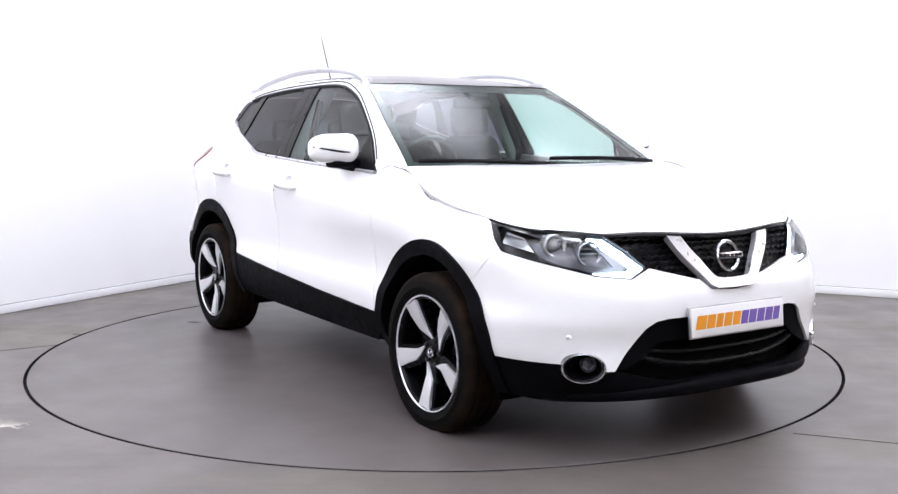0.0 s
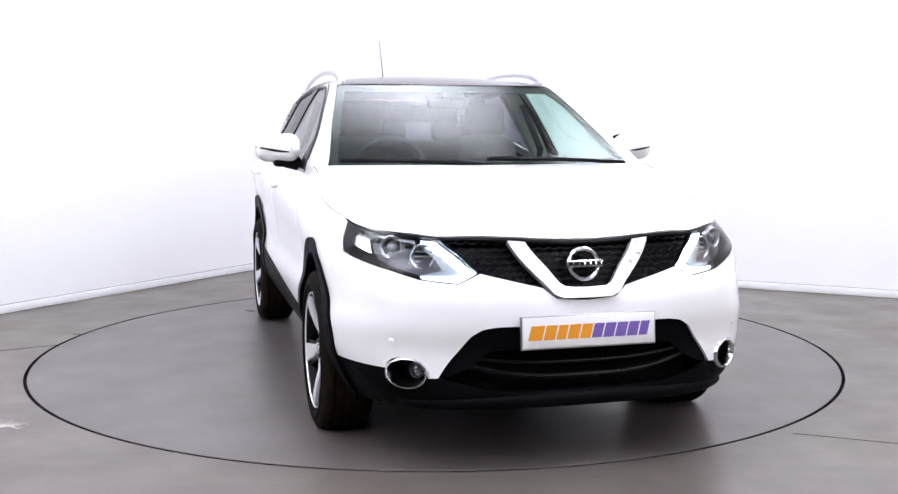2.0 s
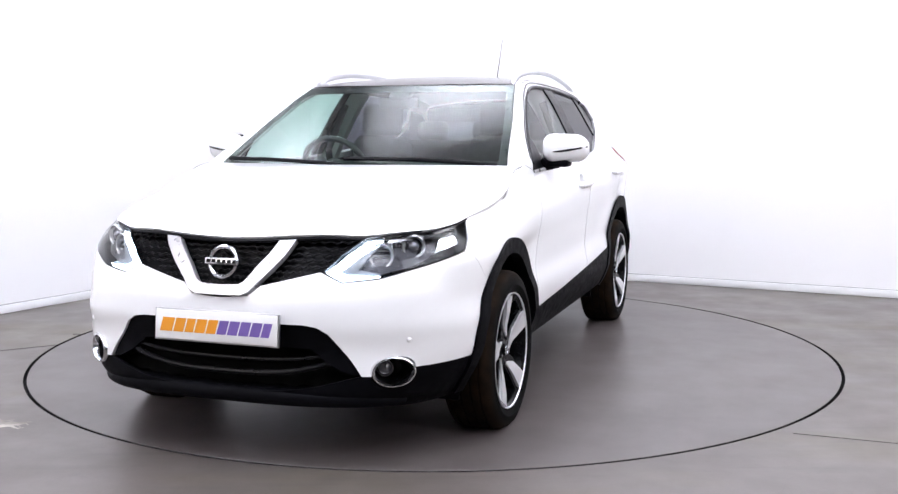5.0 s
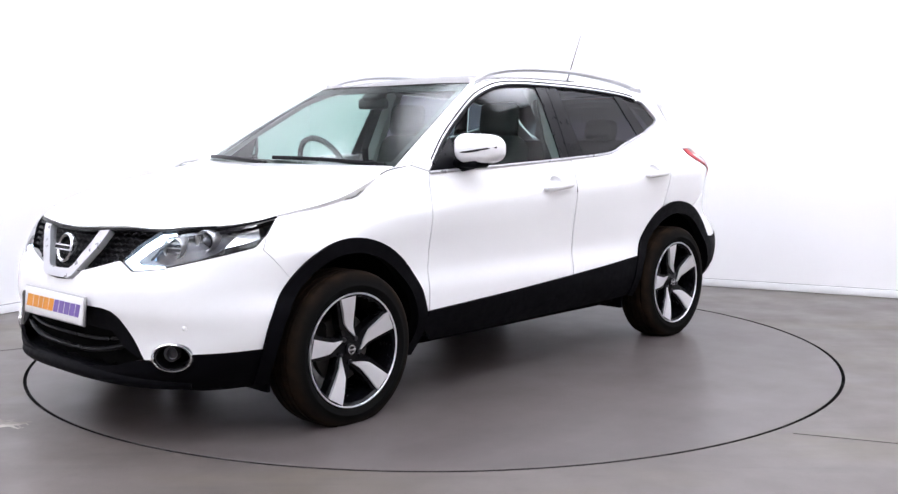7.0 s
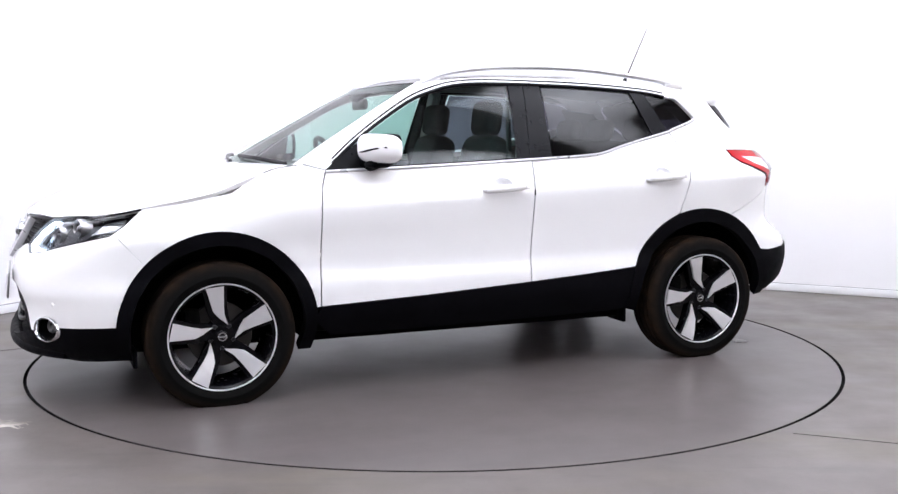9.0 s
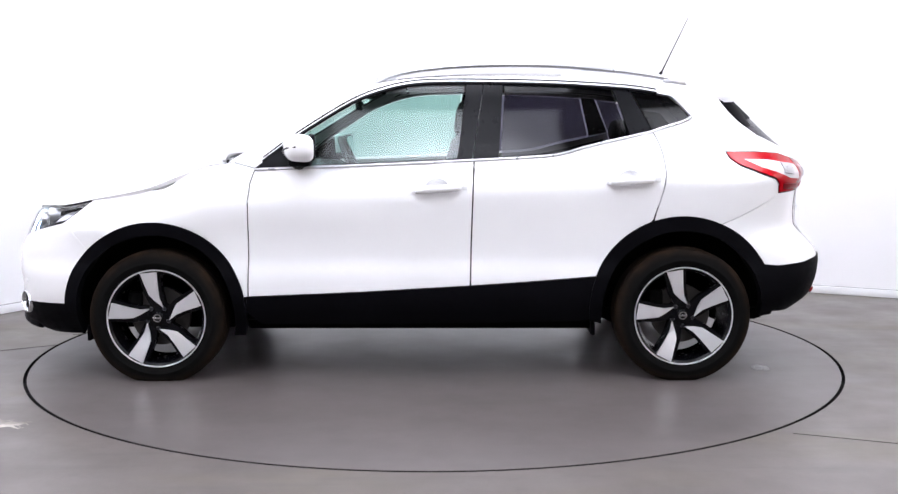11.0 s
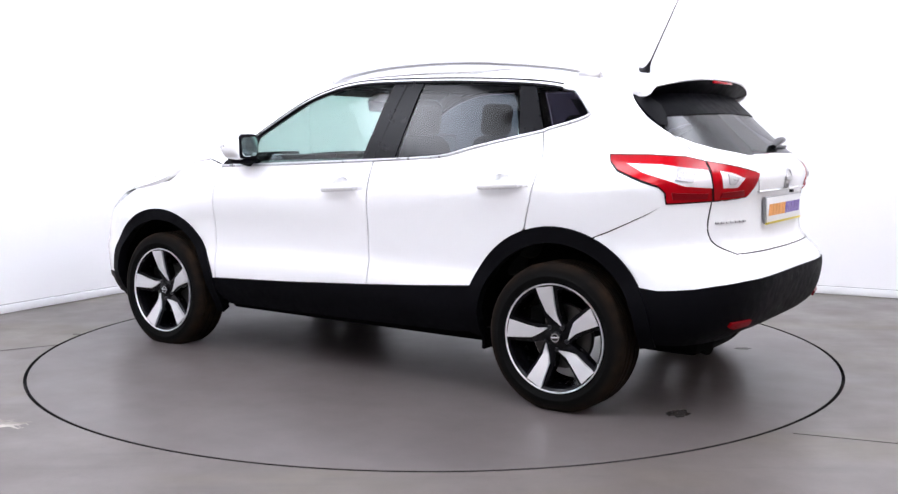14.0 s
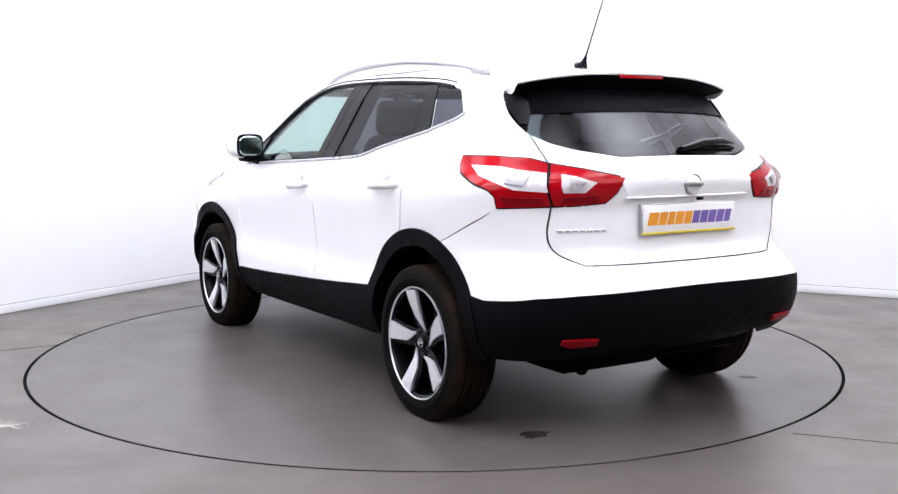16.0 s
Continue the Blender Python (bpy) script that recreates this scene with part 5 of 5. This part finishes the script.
# front wipers
for a, b in (((0.715, 1.094), (-0.02, 1.118)), ((-0.02, 1.090), (-0.70, 1.112))):
    bm = bmesh.new()
    pts = [screen_at(a[0] + (b[0] - a[0]) * t, a[1] + (b[1] - a[1]) * t) + Vector((0.014, 0, 0.006 + 0.008 * math.sin(math.pi * t))) for t in np.linspace(0, 1, 9)]
    add_tube(bm, pts, 0.009, 6, 1.2)
    finish("windscreen_wiper", bm, M_TRIM, car, "black windscreen wiper")
# aerial
bm = bmesh.new()
add_tube(bm, [(-1.335, 0, 1.545), (-1.352, 0, 1.556), (-1.362, 0, 1.580), (-1.372, 0, 1.60)], [0.036, 0.024, 0.011, 0.006], 12)
aerial = finish("aerial", bm, M_TRIM, car, "thin black roof aerial")
bm = bmesh.new()
add_tube(bm, [(-1.372, 0, 1.598), (-1.515, 0, 1.90)], [0.0042, 0.0022], 8)
finish("aerial_rod", bm, M_TRIM, aerial)


# ---- underbody, wheel wells, cabin ----
# rough boxes close the underbody, added to block see-through and light below
for name, size, at in (
    ("floor_pan", (1.80, 1.44, 0.12), (0.0, 0, 0.295)),
    ("engine_tray", (1.05, 1.10, 0.16), (1.48, 0, 0.29)),
    ("front_tray", (0.26, 1.00, 0.05), (1.90, 0, 0.245)),
    ("fuel_tank", (0.90, 1.05, 0.12), (-1.42, 0, 0.37)),
    ("engine_block", (1.0, 0.9, 0.5), (1.45, 0, 0.56)),
    ("boot_floor", (0.85, 0.95, 0.36), (-1.45, 0, 0.60)),
    ("bulkhead", (0.16, 1.66, 0.30), (0.84, 0, 0.45)),
):
    bm = bmesh.new()
    add_box(bm, size, at, None, 0.02)
    finish(name, bm, M_LINER, car, "black underbody")
bm = bmesh.new()
add_tube(bm, [(1.323, -0.72, 0.30), (1.323, 0.72, 0.30)], 0.03, 8)
add_tube(bm, [(-1.323, -0.72, 0.31), (-1.323, 0.72, 0.31)], 0.04, 8)
finish("axle_beam", bm, M_LINER, car, "black suspension beam")
bm = bmesh.new()
add_tube(bm, [(-0.9, 0.20, 0.29), (-1.6, 0.24, 0.28), (-1.86, 0.40, 0.265)], 0.03, 10)
add_box(bm, (0.3, 0.55, 0.14), (-1.70, 0.22, 0.308), None, 0.04)
# this box is added to hide a bright gap beside the silencer
add_box(bm, (0.3, 0.55, 0.14), (-1.70, -0.35, 0.325), None, 0.04)
finish("exhaust", bm, M_LINER, car, "black exhaust silencer, with a box added to close a bright gap")
for s, _ in SIDES:
    for c in (ARCH_F, ARCH_R):
        bm = bmesh.new()
        pts = arc(c[0], c[1], c[2] - 0.025, 0, 180, 30)
        rows = [[bm.verts.new((x, s * min(side_y(x, max(z, 0.3)) - 0.02, 0.87), z)) for x, z in pts], [bm.verts.new((x, s * 0.56, z)) for x, z in pts], [bm.verts.new((c[0] + (x - c[0]) * 0.3, s * 0.54, z)) for x, z in pts]]
        for a, b in zip(rows, rows[1:]):
            for i in range(len(a) - 1):
                bm.faces.new((a[i], a[i + 1], b[i + 1], b[i]))
        finish("wheel_liner", bm, M_LINER, car, "black wheel arch liner")
    for x, z, h in ((-0.885, 0.262, 0.10), (1.70, 0.225, 0.08)):
        bm = bmesh.new()
        add_box(bm, (0.02, 0.16, h), (x, s * 0.70, z), None, 0.006)
        finish("mud_flap", bm, M_CLAD, car, "small black air deflector")
    # inner skin behind the doors
    skin = [(0.84, 0.46), (0.82, 1.05), (-0.27, 1.095), (-0.70, 1.125), (-1.15, 1.235), (-1.19, 1.0), (-1.13, 0.84), (-0.86, 0.56), (-0.25, 0.50)]
    side_sheet("door_card", skin, s, M_DASH, car, "charcoal door card", off=-0.05, depth=0.0, step=0.08)
    side_sheet("boot_trim", [(-1.22, 1.24), (-1.36, 1.30), (-1.24, 1.43), (-1.5, 1.40), (-1.70, 1.20), (-1.70, 0.98), (-1.22, 0.86)], s, M_DASH, car, "charcoal boot side trim", off=-0.05, depth=0.0, step=0.08)
    rail_in = [(x, z + 0.015) for x, z in WINDOW_TOP[:8]] + [(0.22, 1.49), (0.0, 1.515), (-0.8, 1.52), (-1.2, 1.49)]
    side_sheet("roof_lining_edge", rail_in, s, M_LINING, car, "pale grey pillar trim", off=-0.03, depth=0.0, step=0.06)
    rows = []
    for z in np.linspace(1.12, 1.49, 8):
        y = SCREEN_Y(z)
        x = SCREEN_X(z) - 0.22 * y * y
        rows.append([Vector((x - 0.02, s * (y - 0.055), z)), Vector((x - 0.06, s * (y - 0.04), z)), Vector((x - 0.085, s * (y - 0.005), z - 0.01))])
    strip("pillar_lining", rows, M_LINING, car, "pale grey inner pillar trim")
    b_in = [Vector((-0.30, s * (side_y(-0.3, z) - 0.085), z)) for z in np.linspace(1.09, 1.50, 6)]
    bm = bmesh.new()
    add_tube(bm, b_in, 0.035, 8, 1.6)
    finish("belt_pillar", bm, M_LINING, car, "pale grey belt pillar")
    bm = bmesh.new()
    add_tube(bm, [(-0.24, s * (side_y(-0.25, 1.4) - 0.07), 1.42), (-0.20, s * 0.72, 1.15), (-0.18, s * 0.66, 0.75)], 0.012, 6, 2.0)
    finish("seat_belt", bm, M_SEAT, car, "black seat belt")
lining = roof_loop(0.10, -1.45, 0.05)
sheet("headlining", lining, roof_at, M_LINING, car, "pale grey headlining", off=-0.04, depth=0.0, step=0.10)
rows = [[(0.98 - 0.14 * (y / 0.7) ** 2 - dx, y, z) for y in np.linspace(-0.70, 0.70, 15)] for dx, z in ((-0.02, 1.06), (0.12, 1.085), (0.30, 1.075), (0.36, 1.03), (0.38, 0.75))]
strip("dashboard", [[Vector(p) for p in r] for r in rows], M_DASH, car, "charcoal dashboard")
# steering wheel on the right
m = Matrix.Translation((0.44, -0.36, 1.05)) @ Matrix.Rotation(radians(-65), 4, "Y")
bm = bmesh.new()
n = 36
ring = [m @ Vector((0.185 * math.cos(a), 0.185 * math.sin(a), 0)) for a in (2 * math.pi * i / n for i in range(n + 1))]
add_tube(bm, ring, 0.016, 8, 1.0, False)
for a in (0, 180, 270):
    e = m @ Vector((0.18 * math.sin(radians(a)), 0.18 * math.cos(radians(a)), 0)) if a != 270 else m @ Vector((-0.18, 0, 0))
    add_tube(bm, [m @ Vector((0, 0, -0.02)), e], 0.016, 6)
bmesh.ops.create_uvsphere(bm, u_segments=14, v_segments=8, radius=0.07, matrix=m @ Matrix.Diagonal((1, 1, 0.5, 1)))
finish("steering_wheel", bm, M_DASH, car, "black steering wheel")


def front_seat(y):
    bm = bmesh.new()
    add_box(bm, (0.50, 0.50, 0.16), (0.13, y, 0.66), pose(0, 0, 0, 0, -6, 0), 0.06, 4)
    bm2 = bmesh.new()
    seat = finish("front_seat", bm, M_SEAT, car, "black cloth front seat")
    add_box(bm2, (0.15, 0.48, 0.64), (0, 0, 0), None, 0.065, 4)
    for v in bm2.verts:
        if v.co.z > 0.1:
            v.co.y *= 1 - 0.35 * (v.co.z - 0.1) / 0.25
    bmesh.ops.transform(bm2, matrix=pose(-0.16, y, 0.92, 0, -16, 0), verts=bm2.verts)
    finish("seat_back", bm2, M_SEAT, seat)
    bm3 = bmesh.new()
    add_box(bm3, (0.10, 0.25, 0.19), (-0.235, y, 1.325), pose(0, 0, 0, 0, -8, 0), 0.045, 4)
    for dy in (-0.06, 0.06):
        add_tube(bm3, [(-0.225, y + dy, 1.17), (-0.235, y + dy, 1.28)], 0.007, 6)
    finish("headrest", bm3, M_SEAT, seat)
    return seat


front_seat(0.37), front_seat(-0.37)
bm = bmesh.new()
add_box(bm, (0.5, 1.3, 0.18), (-0.75, 0, 0.64), None, 0.07, 3)
bench = finish("rear_bench", bm, M_SEAT, car, "black cloth rear bench")
bm = bmesh.new()
add_box(bm, (0.15, 1.28, 0.58), (-1.08, 0, 0.92), pose(0, 0, 0, 0, -20, 0), 0.06, 3)
finish("bench_back", bm, M_SEAT, bench)
for y in (0.40, 0.0, -0.40):
    bm = bmesh.new()
    add_box(bm, (0.09, 0.22, 0.13), (-1.19, y, 1.265), pose(0, 0, 0, 0, -10, 0), 0.04, 3)
    finish("headrest", bm, M_SEAT, bench)
bm = bmesh.new()
add_box(bm, (0.65, 1.15, 0.02), (-1.52, 0, 1.08), None, 0.008)
finish("parcel_shelf", bm, M_DASH, car, "black parcel shelf")
# inner mirror and its sensor pod
bm = bmesh.new()
add_box(bm, (0.03, 0.23, 0.06), (0.37, -0.02, 1.405), None, 0.018, 3)
add_tube(bm, [(0.38, 0, 1.42), (0.40, 0, 1.455)], 0.014, 8)
add_box(bm, (0.10, 0.12, 0.03), (0.37, 0.0, 1.452), pose(0, 0, 0, 0, 26, 0), 0.01)
finish("inner_mirror", bm, M_DASH, car, "black inner mirror")


# ---- wheels ----
TYRE_R = 0.342


def build_wheel(roll, hub_z, mirrored):
    """One wheel, axis along y, outer face towards +y, its tyre flattened where it stands."""
    wheel = new("wheel")
    wheel.parent = car
    bm = bmesh.new()
    prof = [(0.235, 0.078), (0.250, 0.096), (0.262, 0.105), (0.276, 0.109), (0.278, 0.111), (0.284, 0.111), (0.286, 0.109), (0.306, 0.108), (0.324, 0.100), (0.336, 0.088), (0.3405, 0.074)]
    for y in (0.060, 0.022, -0.022, -0.060):
        prof += [(TYRE_R, y + 0.006), (TYRE_R - 0.008, y + 0.004), (TYRE_R - 0.008, y - 0.004), (TYRE_R, y - 0.006)]
    prof += [(0.3405, -0.074), (0.336, -0.088), (0.324, -0.100), (0.306, -0.108), (0.280, -0.109), (0.262, -0.104), (0.235, -0.09)]
    add_lathe(bm, prof, 120)
    for v in bm.verts:
        if v.co.z < -hub_z + 0.004:
            v.co.y *= 1 + 0.9 * (-hub_z + 0.004 - v.co.z)
            v.co.z = max(v.co.z, -hub_z + 0.0008)
    tyre = finish("tyre", bm, M_TYRE, wheel, "black tyre with brown dust on its shoulder", angle=50)
    bm = bmesh.new()
    add_lathe(bm, [(0.247, 0.090), (0.2490, 0.100), (0.2475, 0.1035), (0.2440, 0.103), (0.2415, 0.098)], 72)
    finish("rim_lip", bm, M_MACHINED, wheel, "bright machined rim lip")
    bm = bmesh.new()
    add_lathe(bm, [(0.2425, 0.0985), (0.230, 0.088), (0.215, 0.03), (0.212, -0.09), (0.236, -0.10)], 72)
    rim = finish("rim", bm, M_RIMBLACK, wheel, "gloss black alloy rim")
    rim.matrix_basis = Matrix.Rotation(radians(roll), 4, "Y")
    blade = [(-80, 246), (-62, 190), (-42, 125), (-12, 92), (14, 70), (31, 56), (24, 78), (13, 108), (9, 160), (8, 254)]
    k = 0.240 / 258
    hub = []
    for i in range(5):
        turn = Matrix.Rotation(radians(72 * i), 4, "Y")
        bm = bmesh.new()
        top, low = [], []
        for px, pz in blade:
            r = math.hypot(px, pz) * k
            y = 0.072 + 0.030 * ease(r, 0.06, 0.235)
            top.append(bm.verts.new(turn @ Vector((-px * k, y, pz * k))))
            low.append(bm.verts.new(turn @ Vector((-px * k * 0.97, y - 0.016, pz * k * 0.985))))
        bm.faces.new(top)
        for a in range(len(top)):
            b = (a + 1) % len(top)
            bm.faces.new((top[a], top[b], low[b], low[a]))
        finish("blade", bm, M_MACHINED, rim, "machined silver spoke face", smooth=False)
        bm = bmesh.new()
        # black spoke body behind each blade
        body = [(-96, 240), (-66, 120), (-34, 50), (40, 34), (38, 80), (26, 150), (28, 248)]
        top, low = [], []
        for px, pz in body:
            r = math.hypot(px, pz) * k
            y = 0.062 + 0.026 * ease(r, 0.06, 0.235)
            top.append(bm.verts.new(turn @ Vector((-px * k, y, pz * k))))
            low.append(bm.verts.new(turn @ Vector((-px * k, y - 0.045, pz * k))))
        bm.faces.new(top)
        for a in range(len(top)):
            b = (a + 1) % len(top)
            bm.faces.new((top[a], top[b], low[b], low[a]))
        finish("spoke", bm, M_RIMBLACK, rim, smooth=False)
    bm = bmesh.new()
    add_lathe(bm, [(0.0008, 0.068), (0.05, 0.067), (0.072, 0.060), (0.078, 0.02)], 40)
    finish("hub", bm, M_RIMBLACK, rim)
    bm = bmesh.new()
    add_lathe(bm, [(0.0008, 0.078), (0.022, 0.077), (0.027, 0.073), (0.028, 0.06)], 32)
    cap = finish("hub_cap", bm, M_RIMBLACK, wheel, "black hub cap with a chrome ring")
    cap.matrix_basis = Matrix.Rotation(radians(roll), 4, "Y")
    bm = bmesh.new()
    add_lathe(bm, [(0.014, 0.077), (0.016, 0.081), (0.020, 0.081), (0.021, 0.076)], 28)
    add_box(bm, (0.044, 0.004, 0.009), (0, 0.0805, 0), None, 0.001)
    finish("cap_ring", bm, M_CHROME, cap)
    for i in range(5):
        a = radians(72 * i + 54)
        bm = bmesh.new()
        add_lathe(bm, [(0.0008, 0.076), (0.009, 0.075), (0.011, 0.068), (0.011, 0.05)], 12, Matrix.Translation((0.055 * math.cos(a), 0, 0.055 * math.sin(a))))
        finish("wheel_nut", bm, M_LAMPCAN, rim, "steel wheel nut")
    bm = bmesh.new()
    add_lathe(bm, [(0.07, 0.012), (0.148, 0.012), (0.150, 0.009), (0.150, -0.012), (0.07, -0.012)], 48)
    finish("brake_disc", bm, M_DISC, wheel, "grey steel brake disc")
    bm = bmesh.new()
    add_box(bm, (0.075, 0.07, 0.15), (0.125, -0.005, 0.05), None, 0.02)
    finish("brake_caliper", bm, M_LINER, wheel, "dark brake caliper")
    side = -1 if mirrored else 1
    wheel.matrix_basis = pose(FRONT_AXLE if hub_z < 0.325 else -FRONT_AXLE, side * 0.786, hub_z, 0, 0, 180 if mirrored else 0)
    return wheel


FRONT_AXLE = 1.323
build_wheel(0, 0.319, False)
build_wheel(4, 0.331, False)
build_wheel(24, 0.319, True)
build_wheel(32, 0.331, True)

# ---- a spill on the deck ----
stain = flake("oil_drip", (0, 0, 0), (0.06, 0.075), 5, M_STAIN, "small glossy dark oil drip on the grey turntable", "oil stain", 0.0008)
smudge = flake("rubber_smudge", (0, 0, 0), (0.055, 0.035), 11, M_PRINT, "small dull dark rubber smudge on the grey turntable", "floor stain", 0.0006)
RIDERS = [
    (car, pose(0.072, -0.03, 0)),
    (stain, pose(-1.735, 0.566, 0.0004)),
    (smudge, pose(-1.504, -0.958, 0.0004, 0, 0, 30)),
]


# ---- what moves ----
TURN = [
    (0.0, -58.20), (0.5, -60.18), (1.0, -63.96), (1.5, -69.04), (2.0, -75.12), (2.5, -80.83), (3.0, -86.93), (3.5, -92.56),
    (4.0, -98.62), (4.2, -100.94), (6.3, -125.33), (6.5, -127.68), (7.0, -133.80), (7.5, -139.60), (8.0, -145.76), (8.5, -151.63),
    (9.0, -157.77), (9.2, -160.19), (11.3, -184.02), (11.5, -186.37), (12.0, -192.25), (12.5, -197.81), (13.0, -203.82),
    (13.5, -209.58), (14.0, -215.54), (14.5, -221.15), (15.0, -227.21), (15.5, -232.78), (16.0, -238.89),
]


def motions():
    """The deck turns, and carries the car and the scraps on it."""
    walk(table, [(t, pose(0, 0, 0, 0, 0, a)) for t, a in TURN])
    for thing, local in RIDERS:
        walk(thing, [(t, pose(0, 0, 0, 0, 0, a) @ local) for t, a in TURN])


motions()
